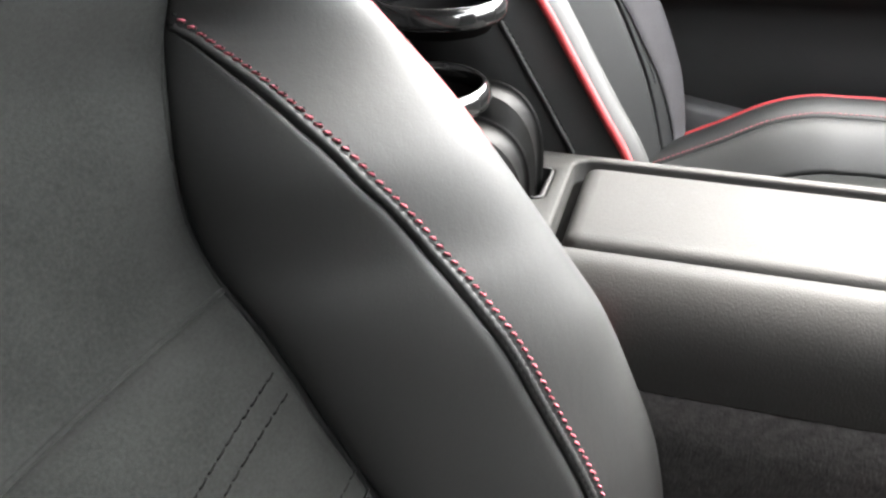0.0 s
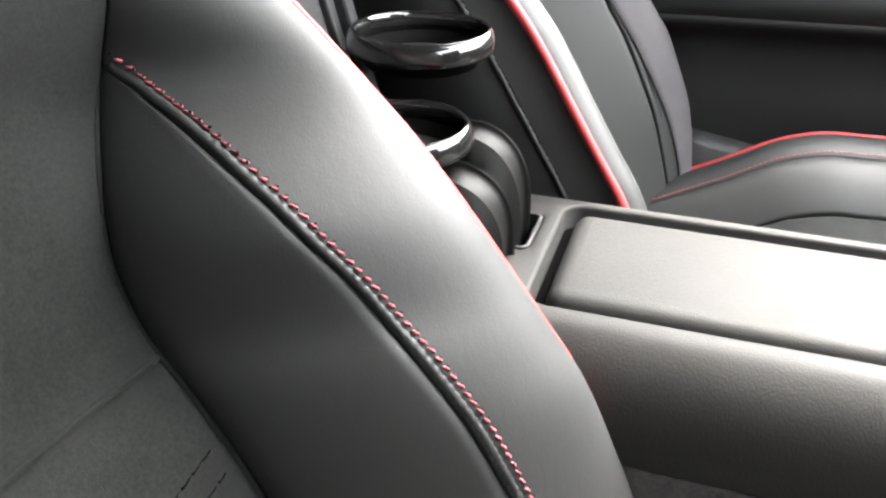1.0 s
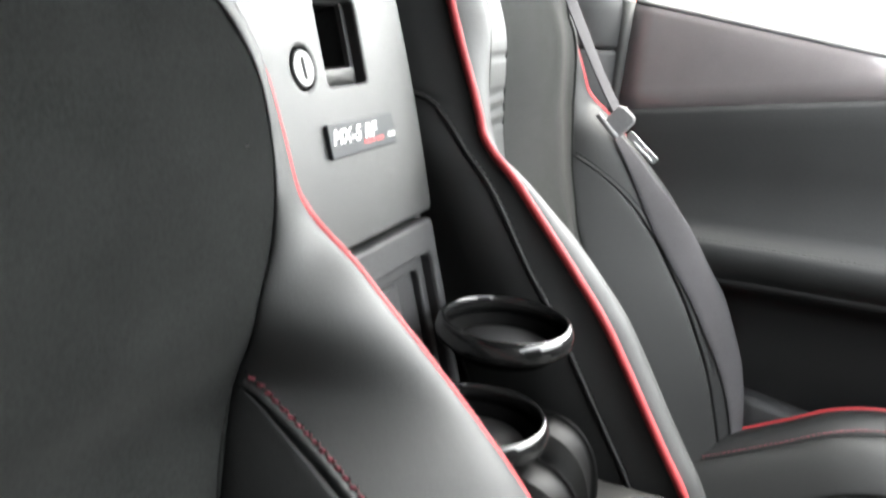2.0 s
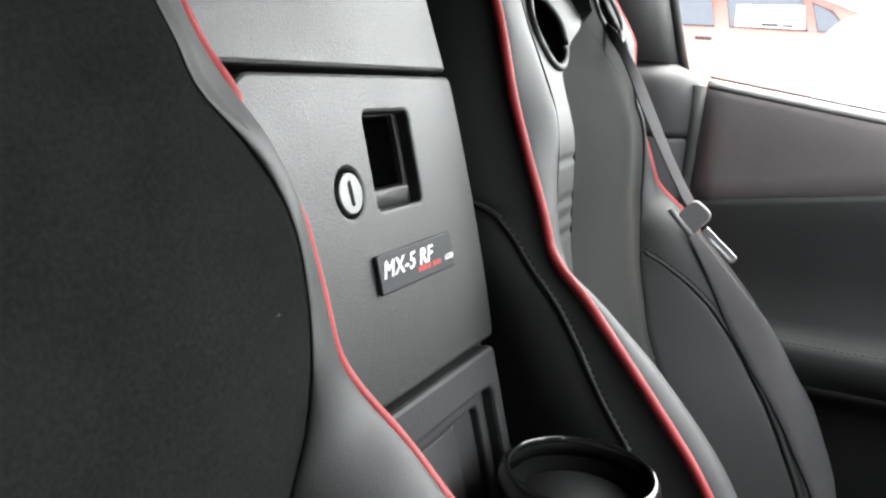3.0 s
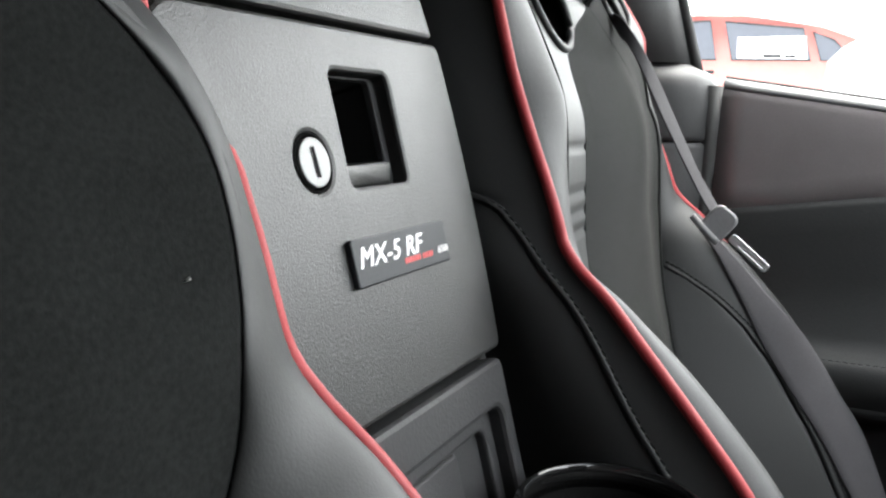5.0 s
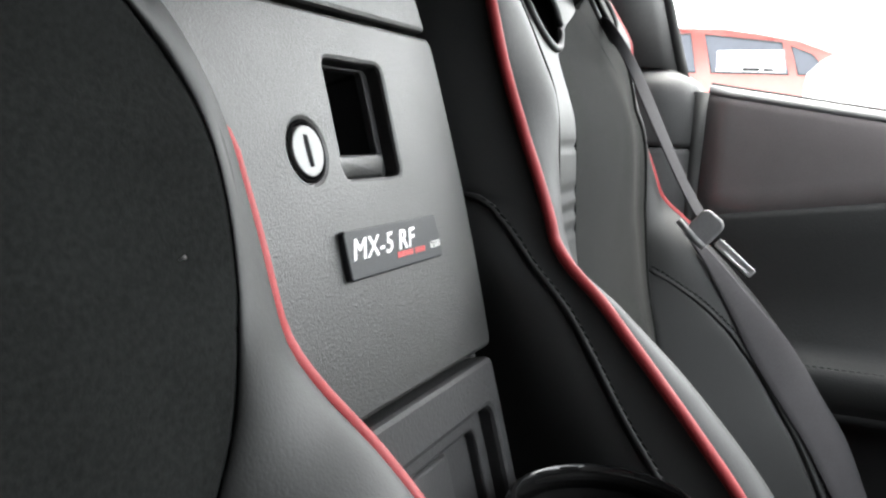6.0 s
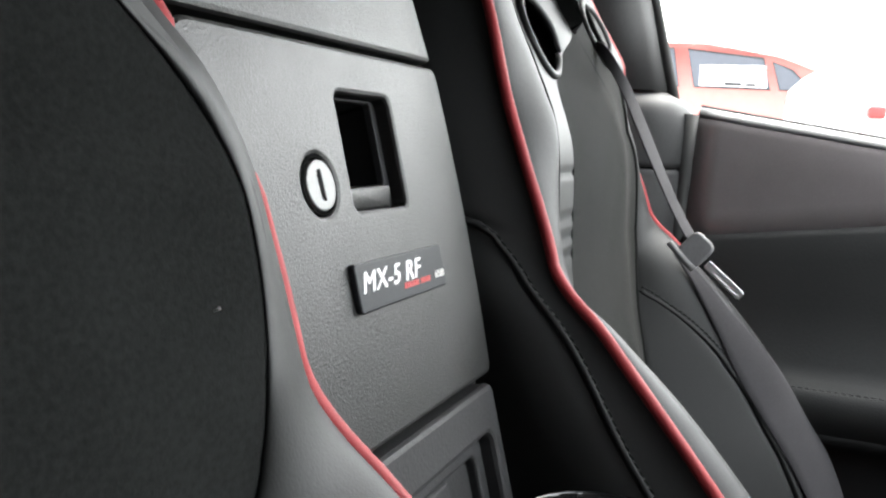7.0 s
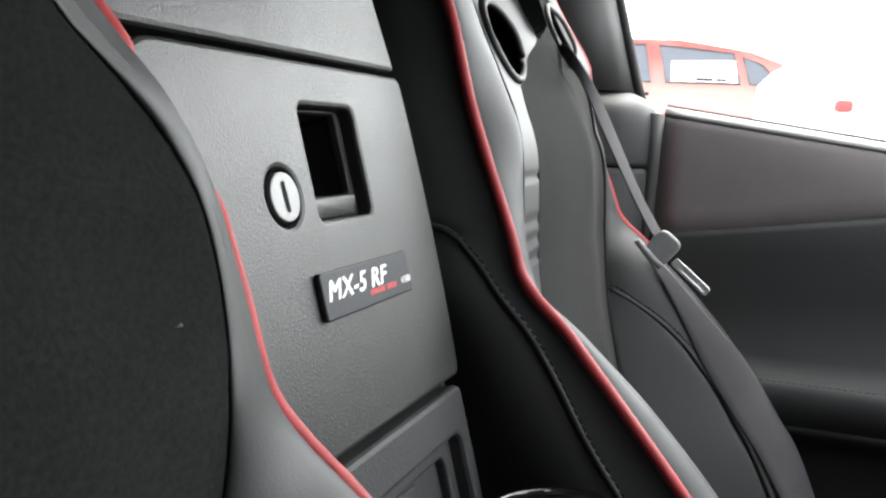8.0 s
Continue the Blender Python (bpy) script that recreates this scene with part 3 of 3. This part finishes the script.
# body round and below the lid
part("bin_body", loft([[FACE @ Vector(p) for p in ((-.150, y, -.034), (.088 + .002 * k, y, -.034), (.092 + .002 * k, y, -.016), (.096 + .002 * k, y, -.0135), (.098 + .002 * k, y, -.02), (.098, y, -.09), (-.150, y, -.09))] for k, y in ((0, -.30), (1, -.12), (3, -.05), (3, .02), (1, .07), (-3, .1))], caps=True), MATT, storage_bin)
foot = shifted(rounded(.236, .21, .006), -.032, (.675 - .75) * UP - .1065)
gap = shifted(rounded(.17, .16, .008), -.0475 + .036, (.650 - .75) * UP - .080)
part("lower_panel", flat_plate([foot, gap], .003, .02, .003, FACE), MATT, storage_bin, "plain black panel with open tray", smooth=False)
gap2 = shifted(rounded(.150, .15, .007), -.0475 + .036, (.645 - .75) * UP - .080)
part("tray_frame", flat_plate([shifted(rounded(.172, .162, .008), -.0115, (.650 - .75) * UP - .080), gap2], -.006, .006, .002, FACE), MATT, storage_bin, smooth=False)
part("tray_flap", slab(rounded(.126, .148, .004), [(-.02, 0), (-.012, 0), (-.0105, -.002)], FACE @ Matrix.Translation((-.026, (.645 - .75) * UP - .082, 0))), MATT, storage_bin, "recessed black flap")
upper = shifted([(x * (1 - .2 * max(0, y + .06) / .12), y) for x, y in corners(.270, .13, (.003, .003, .012, .003))], -.0445, (.8462 - .75) * UP + .0655)
part("upper_cover", flat_plate([upper], .0002, .05, .0025, FACE), GRAINED, storage_bin, "grained black upper cover", smooth=False)

# ---- centre console ----
console = thing("centre_console", "black vinyl centre console with padded armrest lid", "centre console")
GROOVE = .484
prof = [(.104, .432), (.1025, .452), (.100, .468), (.095, .480), (.0905, .4865), (.086, .4915), (.081, .4955), (.077, .4982), (.0725, .4997)]
prof_right = [(.094, .44), (.0935, .462), (.0915, .480), (.0885, .4905), (.0845, .497), (.080, .4996)]
ys = [-.95 + .765 * k / 30 for k in range(31)]
LONG = ys + [-.15, -.11, -.07, -.03, .0]
groove = shifted(rounded(.1325, .575, .013, 8), .0055, -.4705)
slot = shifted(rounded(.052, .041, .006), .024, -.1500)


def console_shell():
    """Rounded sides and a flat top in one skin, with the groove of the armrest and the slot of the cup holders cut in."""
    bm = bmesh.new()
    rim = []
    for sign, line in ((-1, prof), (1, prof_right)):
        rows = [[bm.verts.new((sign * x, y, z)) for x, z in line] for y in LONG]
        for r, q in zip(rows, rows[1:]):
            for k in range(len(line) - 1):
                bm.faces.new((r[k], r[k + 1], q[k + 1], q[k]))
        rim.append([r[-1] for r in rows])
    edges = [e for line in rim for e in (bm.edges.get((a, b)) for a, b in zip(line, line[1:]))]
    edges += [bm.edges.new((rim[0][0], rim[1][0])), bm.edges.new((rim[0][-1], rim[1][-1]))]
    for outline, floor in ((groove, GROOVE - .002), (slot, .44)):
        rings = []
        for z, grow in ((.4998, .0032), (.4994, .0016), (.4984, .0006), (.4966, 0), (floor, 0)):
            ring = []
            for i, (x, y) in enumerate(outline):
                (ax, ay), (bx, by) = outline[i - 1], outline[(i + 1) % len(outline)]
                t = Vector((bx - ax, by - ay, 0)).normalized()
                ring.append(bm.verts.new((x + t.y * grow, y - t.x * grow, z)))
            rings.append(ring)
        for r, q in zip(rings, rings[1:]):
            for k in range(len(r)):
                bm.faces.new((r[k], r[(k + 1) % len(r)], q[(k + 1) % len(r)], q[k]))
        bm.faces.new(rings[-1])
        edges += [bm.edges.get((rings[0][k], rings[0][(k + 1) % len(outline)])) for k in range(len(outline))]
    bmesh.ops.triangle_fill(bm, use_beauty=True, edges=edges)
    return bm


part("body", console_shell(), SOFT, console, "grained black vinyl console body")
# black sheet on the groove's floor, standing in for shade
part("groove_lining", slab(shifted(rounded(.131, .5735, .0125, 8), .0055, -.4705), [(GROOVE - .0015, 0), (GROOVE - .0005, 0)]), SHADOW, console)
part("slot_frame", flat_plate([shifted(rounded(.0525, .0415, .006), .024, -.15), shifted(rounded(.0475, .0365, .0045), .024, -.15)], .5006, .010, .0009, Matrix.Identity(4), back=False), MATT, console, "black slot frame", smooth=False)
# the slot's floor gets the same shade-black sheet
part("slot_lining", slab(shifted(rounded(.0475, .0365, .0045), .024, -.15), [(.4415, 0), (.4425, 0)]), SHADOW, console)
for k in range(2):
    part("slot_rib", box(.001, .047, -.1665 + .0085 * k, -.1645 + .0085 * k, .445, .492, .0006, 1), MATT, console)
part("armrest_pad", slab(rounded(.1190, .56, .012, 8), [(-.012, 0), (.006, 0), (.0105, -.0012), (.0135, -.0035), (.0152, -.007), (.0158, -.012)], Matrix.Translation((.0060, -.4715, GROOVE))), SOFT, console, "padded black vinyl armrest")
part("carpet_side", loft([[Vector(p) for p in ((-.1045, y, .431), (-.112, y, .40), (-.125, y, .2), (-.095, y, .2), (-.09, y, .431))] for y in ys + [-.1, 0.0]]), CARPET, console, "black carpet on the tunnel side")
part("carpet_side", loft([[Vector(p) for p in ((.0945, y, .439), (.108, y, .40), (.125, y, .2), (.095, y, .2), (.085, y, .439))] for y in ys + [-.1, 0.0]]), CARPET, console)

# ---- cup holders ----


def cup_holder(label, x, y, z, r, deep, foot):
    """A ring with a cup below it, on an arm that plugs into the console's slot."""
    holder = thing("cup_holder", label, "cup holder", "cup holders")
    ring = circle(r, 72)
    part("ring", slab(ring, [(-.0135, -.0042), (-.0135, -.0020), (-.0122, -.0006), (-.0085, .0), (-.004, -.0008), (-.0005, -.0024), (.0012, -.0040), (.0012, -.0056), (.0004, -.0064), (-.0135, -.0070), (-.0135, -.0042)], Matrix.Translation((x, y, z)), cap0=False, cap1=False), GLOSS, holder, "gloss black ring")
    # cup walls take the shade colour, so they go black below the ring
    part("cup", slab(ring, [(-.0115, -.006), (-deep, -.012), (-deep, -.0145), (-deep + .004, -.0145), (-.0115, -.0078)], Matrix.Translation((x, y, z)), cap0=False, cap1=False), SHADOW, holder)
    part("cup_floor", slab(circle(r - .0135), [(-deep + .001, 0), (-deep + .003, 0)], Matrix.Translation((x, y, z))), MATT, holder)
    x0, x1, y0, top, reach = foot
    # arm: a broad plate that rises from the slot, rounds over and climbs back to the ring
    line = [(y0, .446), (y0, .48)]
    for a in range(0, 85, 6):
        c, q = math.cos(radians(a)), math.sin(radians(a))
        line.append((y0 + reach * (1 - c ** .75), .505 + (top - .505) * q ** .75))
    line += [(y0 + reach, top - .02), (y0 + .036, .475), (y0 + .034, .446)]
    stand = Matrix(((0, 0, 1, 0), (1, 0, 0, 0), (0, 1, 0, 0), (0, 0, 0, 1)))
    part("arm", slab(line, [(x0, -.0045), (x0 + .0005, -.0024), (x0 + .0016, -.0008), (x0 + .0034, 0), (x1 - .0034, 0), (x1 - .0016, -.0008), (x1 - .0005, -.0024), (x1, -.0045)], stand), ARM_BLACK, holder, "satin black arm")
    return holder


cup_holder("empty gloss black ring cup holder on a raised arm", .051, -.0805, .620, .0495, .022, (.002, .032, -.160, .566, .046))
cup_holder("empty gloss black ring cup holder, the lower one", -.016, -.089, .580, .0465, .022, (-.042, -.012, -.160, .556, .050))

# ---- seat belt on the passenger seat ----
belt = thing("seat_belt", "grey webbing seat belt with latch hanging over seat", "seat belt")


def ribbon(rows, thick=.0012):
    """A strap between a left and a right edge, smooth between the rows."""
    f = spline([(k, *a, *b) for k, (a, b) in enumerate(rows)])
    secs = []
    for k in np.linspace(0, len(rows) - 1, 12 * len(rows)):
        v = f(k)
        a, b = Vector(v[:3]), Vector(v[3:])
        n = (b - a).cross(Vector(f(min(k + .1, len(rows) - 1))[:3]) - Vector(f(max(k - .1, 0))[:3])).normalized() * thick / 2
        secs.append([a + n, a.lerp(b, .06) + n * 1.2, a.lerp(b, .5) + n, a.lerp(b, .94) + n * 1.2, b + n, b - n, a.lerp(b, .5) - n, a - n])
    return loft(secs)




def lying(centres, width, facing):
    """Edges of a strap that runs through centres and faces one way."""
    rows = []
    for k, c in enumerate(centres):
        run = Vector(centres[min(k + 1, len(centres) - 1)]) - Vector(centres[max(k - 1, 0)])
        across = run.cross(Vector(facing)).normalized() * width / 2
        rows.append((tuple(Vector(c) - across), tuple(Vector(c) + across)))
    return rows


part("shoulder_strap", ribbon([(tuple(Vector(a)), tuple(Vector(b))) for (a, _), (_, b) in zip(
    lying([(.440, .052, .905), (.425, .030, .892), (.437, .0015, .847), (.5025, -.034, .7575), (.5275, -.0585, .7115)], .019, (-.3, -.85, .35)),
    lying([(.478, .052, .900), (.448, .030, .884), (.439, .0015, .845), (.5025, -.034, .7575), (.5275, -.0585, .7115)], .019, (-.3, -.85, .35)))]), WEBBING, belt, "shoulder strap folded where it leaves the seat")
strap_run = spline([(k, *v) for k, v in enumerate([(.694, .40, .688, .50), (.684, .43, .676, .57), (.640, .45, .628, .66), (.596, .47, .580, .80), (.530, .52, .522, .88), (.446, .57, .452, .90), (.360, .62, .370, .92), (.300, .64, .300, .93)])])


def strap_section(k):
    """Across the lap strap, which lies on the outer bolster of the passenger seat."""
    zl, ul, zr, ur = strap_run(k)
    over, under = [], []
    for f in np.linspace(0, 1, 9):
        z, u = zl + (zr - zl) * f, ul + (ur - ul) * f
        w, y = bolster(z, u)
        lie = .0030 + .001 * f
        over.append(Vector((SEAT_X + w - lie * .35, y - lie + OUTER_BACK, z + lie * .4)))
        under.append(over[-1] + Vector((.0004, .0013, -.0004)))
    return over + under[::-1]


part("lap_strap", loft([strap_section(k) for k in np.linspace(0, 7, 90)]), WEBBING, belt, "wide lap strap")
# latch plate: the strap runs through it, the tongue hangs free
LATCH = look((.510, -.054, .7085), (1.335, .039, .624))
LATCH_FACE = 1 / 1620
latch = part("latch", slab(rounded(.027, .031, .008), [(-.006, -.003), (-.004, 0), (.002, 0), (.0038, -.0008), (.0046, -.0024)], LATCH @ Matrix.Translation((12 * LATCH_FACE, 1 * LATCH_FACE, 0)) @ pose(0, 0, 0, 0, 0, -38)), GREY_PLASTIC, belt, "grey plastic latch body", smooth=False)
part("latch_bar", tube([LATCH @ Vector((x * LATCH_FACE, y * LATCH_FACE, .005)) for x, y in ((-30, 9), (-17, -4), (-3, -18), (12, -31))], .0034, 10), GREY_PLASTIC, latch, "grey bar over the strap")
part("tongue", flat_plate([rounded(.046, .0095, .003), shifted(rounded(.030, .0030, .0012), .004, 0)], .0012, .0026, .0006, LATCH @ Matrix.Translation((60 * LATCH_FACE, -43 * LATCH_FACE, 0)) @ pose(0, 0, 0, 0, 0, -39)), STEEL, latch, "bright steel tongue", smooth=False)

# ---- passenger door and pillar ----


def sill_z(y):
    return .8585 - .125 * (-.017 - y) if y > -.5 else .798


def break_z(y):
    return .703 + .165 * (-.036 - y)


door = tagged(thing("door_1", "black car door card with glossy dark upper panel", "car door"), kind="structure")
DY0, DY1 = -1.15, -.032
steps = np.linspace(DY1, DY0, 40)
part("upper_panel", loft([[Vector((x, y, z)) for x, z in ((.664 - .010, break_z(y)), (.664 - .008, break_z(y) + .03), (.664 - .004, break_z(y) * .45 + sill_z(y) * .55), (.664, sill_z(y) - .022), (.667, sill_z(y) - .015), (.672, sill_z(y) - .009), (.682, sill_z(y) - .004), (.70, sill_z(y) - .004), (.70, break_z(y)))] for y in steps]), DOOR_PAINT, door, "glossy dark painted door top")
part("sill_strip", loft([[Vector((x, y, z)) for x, z in ((.668, sill_z(y) - .0125), (.669, sill_z(y) - .0085), (.6745, sill_z(y) - .0028), (.683, sill_z(y) - .001), (.683, sill_z(y) - .008))] for y in steps]), SATIN, door, "bright sill strip")
part("glass_seal", loft([[Vector((x, y, z)) for x, z in ((.684, sill_z(y) - .006), (.685, sill_z(y) + .0015), (.688, sill_z(y) + .002), (.69, sill_z(y) - .006))] for y in steps]), RUBBER, door, "black rubber window seal")


def card(y):
    b = break_z(y)
    a = .563 + .02 * (-y - .15)
    return [(.652, b + .004), (.648, b - .004), (.645, b - .03), (.640, (a + b) / 2), (.634, a + .02), (.622, a + .006), (.604, a), (.596, a - .008), (.600, a - .046), (.610, a - .060), (.632, a - .070), (.640, a - .09), (.641, .43), (.636, .30), (.66, .22), (.70, .22), (.70, b)]


part("door_card", loft([[Vector((x, y, z)) for x, z in card(y)[:9] + [(.66, card(y)[8][1]), (.66, break_z(y))]] for y in steps]), CARD, door, "soft black door card with armrest")
# split from the card so the armrest's shade lies in its colour
part("lower_card", loft([[Vector((x, y, z)) for x, z in [(.66, card(y)[8][1] - .0005)] + card(y)[8:]] for y in steps]), SHADED_CARD, door, "black lower door panel, darkened for armrest shade")
part("armrest_stitching", stitches([Vector((card(y)[6][0] - .003, y, card(y)[6][1] + .0005)) for y in steps], (-.0006, 0, .0006), .0045, .0025, .0004), DARK_THREAD, door, "black thread along the armrest")
part("door_pocket", loft([[Vector((x, y, z)) for x, z in ((.640, .365 + .16 * (y + .25)), (.614, .358 + .16 * (y + .25)), (.610, .352 + .16 * (y + .25)), (.612, .22), (.640, .22))] for y in np.linspace(-.245, -.95, 24)]), MATT, door, "black door pocket")
part("door_edge_seal", loft([[Vector((.665 + .014 * math.cos(a), -.022 + .011 * math.sin(a), z)) for a in np.linspace(0, 2 * math.pi, 12, endpoint=False)] for z in np.linspace(.22, .846, 12)]), RUBBER, door, "black rubber door seal")

pillar = tagged(thing("wall_pillar", "black plastic pillar trim beside the door", "pillar trim"), kind="structure")


def pillar_section(z, grow):
    return [Vector((x, y, z)) for x, y in ((.60 - grow, .14), (.607 - grow, .06), (.622 - grow, .018), (.64 - grow, -.003 - grow * .5), (.662, -.012 - grow), (.70, -.014 - grow), (.72, .14))]


part("lower_trim", loft([pillar_section(z, g) for z, g in ((.25, .012), (.60, .012), (.775, .012), (.780, .011), (.7815, .008))]), MATT, pillar)
part("trim_gap", loft([pillar_section(z, .006) for z in (.774, .79)]), SHADOW, pillar)
part("middle_trim", loft([pillar_section(z, g) for z, g in ((.7835, .008), (.785, .011), (.79, .012), (.83, .0125), (.842, .0115), (.851, .008), (.858, .002), (.864, -.007), (.869, -.018), (.873, -.032))]), MATT, pillar, "rounded black trim with a ledge")
part("upper_trim", loft([[Vector((x, y + .28 * (z - .87), z)) for x, y in ((.60, .15), (.612, .05), (.635, .016), (.662, .006), (.70, .004), (.72, .15))] for z in (.87, .95, 1.05, 1.15)]), MATT, pillar)
part("window_frame", tube([Vector((.675, -.002 + .30 * (z - .86), z)) for z in np.linspace(.855, 1.15, 12)], .007, 10), RUBBER, pillar, "black rubber window seal")

# ---- shell of the car, with unseen light blocks ----
tagged(part("floor", box(-.75, .75, -1.5, .5, .15, .2, 0), CARPET), kind="structure", label="black carpeted car floor", category="floor")
tagged(part("wall_rear", box(-.72, .72, .215, .26, .2, .93, .01), MATT), kind="structure", label="black rear bulkhead trim", category="wall")
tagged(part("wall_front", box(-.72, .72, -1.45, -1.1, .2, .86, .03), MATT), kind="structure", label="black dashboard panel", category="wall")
# added block, raised to stop windscreen light on the driver's half
tagged(part("wall_dash", box(-.72, -.14, -1.12, -1.0, .2, 1.12, .03), MATT), kind="structure", label="unseen black wall that blocks light before the driver", category="wall")
tagged(part("wall_outer", box(.70, .78, -1.5, .5, .1, .75, .02), DOOR_PAINT), kind="structure", label="dark painted outer door skin", category="wall")

# added out of view to keep overhead light off the driver's seat
tagged(part("roof_front", box(-.74, -.16, -.72, -.40, 1.13, 1.17, .01), HEADLINER), kind="structure", label="unseen dark block that shades the driver's side", category="roof")
# unseen; its front and right edges are placed to let light in
tagged(part("roof", box(-.74, .61, -.40, .55, 1.13, 1.17, .01), HEADLINER), kind="structure", label="unseen dark roof, cut to shape the light", category="roof")
# lower wall out of view: the gap above it lights the cup rings
tagged(part("wall_side_lower", box(-.78, -.72, -1.5, -.86, .1, 1.0, .01), MATT), kind="structure", label="unseen black side wall, lower to leave a light gap", category="wall")
# full-height wall, added to shut out light through the driver's window
tagged(part("wall_side", box(-.78, -.72, -.86, .55, .1, 1.15, .01), MATT), kind="structure", label="unseen black side wall that blocks light from the left", category="wall")
tagged(part("wall_back", box(-.74, .74, .45, .5, .2, 1.15, .01), MATT), kind="structure", label="black trim behind the seats", category="wall")

# ---- outside ----
tagged(part("ground", box(-60, 60, -60, 60, -.1, 0, 0), PAVING), kind="structure", label="pale paved forecourt", category="ground")


def parked_car(label, near, width, line, paint, windows, lamps, handles, wheels):
    """A car beside the window: side_line is its outline along y and z, near the x of its near side."""
    thing_ = thing("parked_car", label, "car", "parked cars")
    mid = sum(y for y, z in line) / len(line)
    rows = []
    for dx, f, g in ((.06, .03, .05), (.015, .008, .02), (0, 0, 0), (.03, 0, 0), (width - .03, 0, 0), (width, 0, 0), (width + .03, .03, .05)):
        # the glass house leans inwards above the belt line
        rows.append([Vector((near + dx + (.22 * max(0.0, z - 1.0) if dx < width / 2 else -.22 * max(0.0, z - 1.0)), y + (mid - y) * f, z - max(0.0, z - .9) * g)) for y, z in line])
    body = part("body", loft(rows), paint, thing_, "glossy bodywork")
    lean = lambda z: near + .22 * max(0.0, z - 1.0)

    def panel(name, pts, mat, out, text, parent, thick=.008):
        bm = bmesh.new()
        rings = [[bm.verts.new((lean(z) - out - d, y, z)) for y, z in pts] for d in (0, thick)]
        for k in range(len(pts)):
            bm.faces.new((rings[0][k], rings[0][(k + 1) % len(pts)], rings[1][(k + 1) % len(pts)], rings[1][k]))
        for r in rings:
            bm.faces.new(r)
        return part(name, bm, mat, parent, text, smooth=False)
    for pts in windows:
        pane = panel("window", pts, CAR_GLASS, -.002, "tinted side window", thing_)
        loop = [Vector((lean(z) - .008, y, z)) for y, z in pts]
        part("window_trim", tube(loop, .005, 8, closed=True), RUBBER, pane, "black window surround")
    for y, z, w, h in lamps:
        part("tail_lamp", box(near - .012, near + .08, y - w / 2, y + w / 2, z - h / 2, z + h / 2, .012), RED_INK, thing_, "red tail lamp")
    for y, z in handles:
        part("door_handle", box(near - .03, near - .002, y - .05, y + .05, z - .011, z + .011, .006), MATT, thing_, "dark door handle")
    for y in wheels:
        wheel = part("wheel", slab(circle(.31, 40), [(0, -.03), (.02, 0), (.19, 0), (.2, -.03)], Matrix.Translation((near - .012, y, .31)) @ pose(0, 0, 0, 0, 90)), RUBBER, thing_, "black tyre")
        part("rim", slab(circle(.2, 40), [(-.012, 0), (.004, -.01)], Matrix.Translation((near - .012, y, .31)) @ pose(0, 0, 0, 0, 90)), SATIN, wheel, "silver rim")
    return thing_, panel


red_car, on_red = parked_car("red hatchback with a white panel on its window", 5.0, 1.6,
    [(-1.0, .35), (-1.05, .75), (-.96, 1.0), (-.62, 1.09), (-.36, 1.20), (-.18, 1.285), (.04, 1.365), (.30, 1.41), (.48, 1.435), (.80, 1.44), (1.5, 1.42), (2.1, 1.22), (2.5, 1.02), (3.3, .95), (3.55, .8), (3.6, .35)],
    CAR_RED, [[(-.15, 1.165), (.03, 1.165), (.085, 1.33), (-.03, 1.285)], [(.08, 1.165), (.52, 1.165), (.585, 1.395), (.14, 1.35)], [(.61, 1.165), (1.45, 1.16), (1.78, 1.22), (1.4, 1.37), (.67, 1.40)]],
    [], [(-.06, 1.09), (.66, 1.09)], (-.3, 2.6))
# flat white shape with three dark bars, laid on the middle pane
white_panel = on_red("window_sheet", [(.10, 1.175), (.49, 1.175), (.50, 1.30), (.12, 1.31)], WHITE_PAINT, .004, "white paper sheet on the window", red_car, .002)
for y0, y1, z0, z1 in ((.245, .345, 1.18, 1.20), (.165, .225, 1.18, 1.197), (.24, .32, 1.235, 1.243)):
    on_red("print_bar", [(y0, z0), (y1, z0), (y1, z1), (y0, z1)], RUBBER, .0075, "dark bar of print", white_panel, .001)
parked_car("white car parked before the red one", 3.3, 1.55,
    [(-.10, .3), (-.06, .6), (-.055, .93), (-.061, 1.05), (-.105, 1.10), (-.157, 1.134), (-.266, 1.167), (-.51, 1.175), (-1.0, 1.30), (-1.6, 1.42), (-2.6, 1.44), (-3.4, 1.2), (-3.9, .9), (-3.95, .3)],
    WHITE_PAINT, [[(-2.3, 1.13), (-1.5, 1.13), (-1.45, 1.36), (-2.2, 1.38)]], [(-.388, .982, .062, .045)], [], (-.75, -3.1))
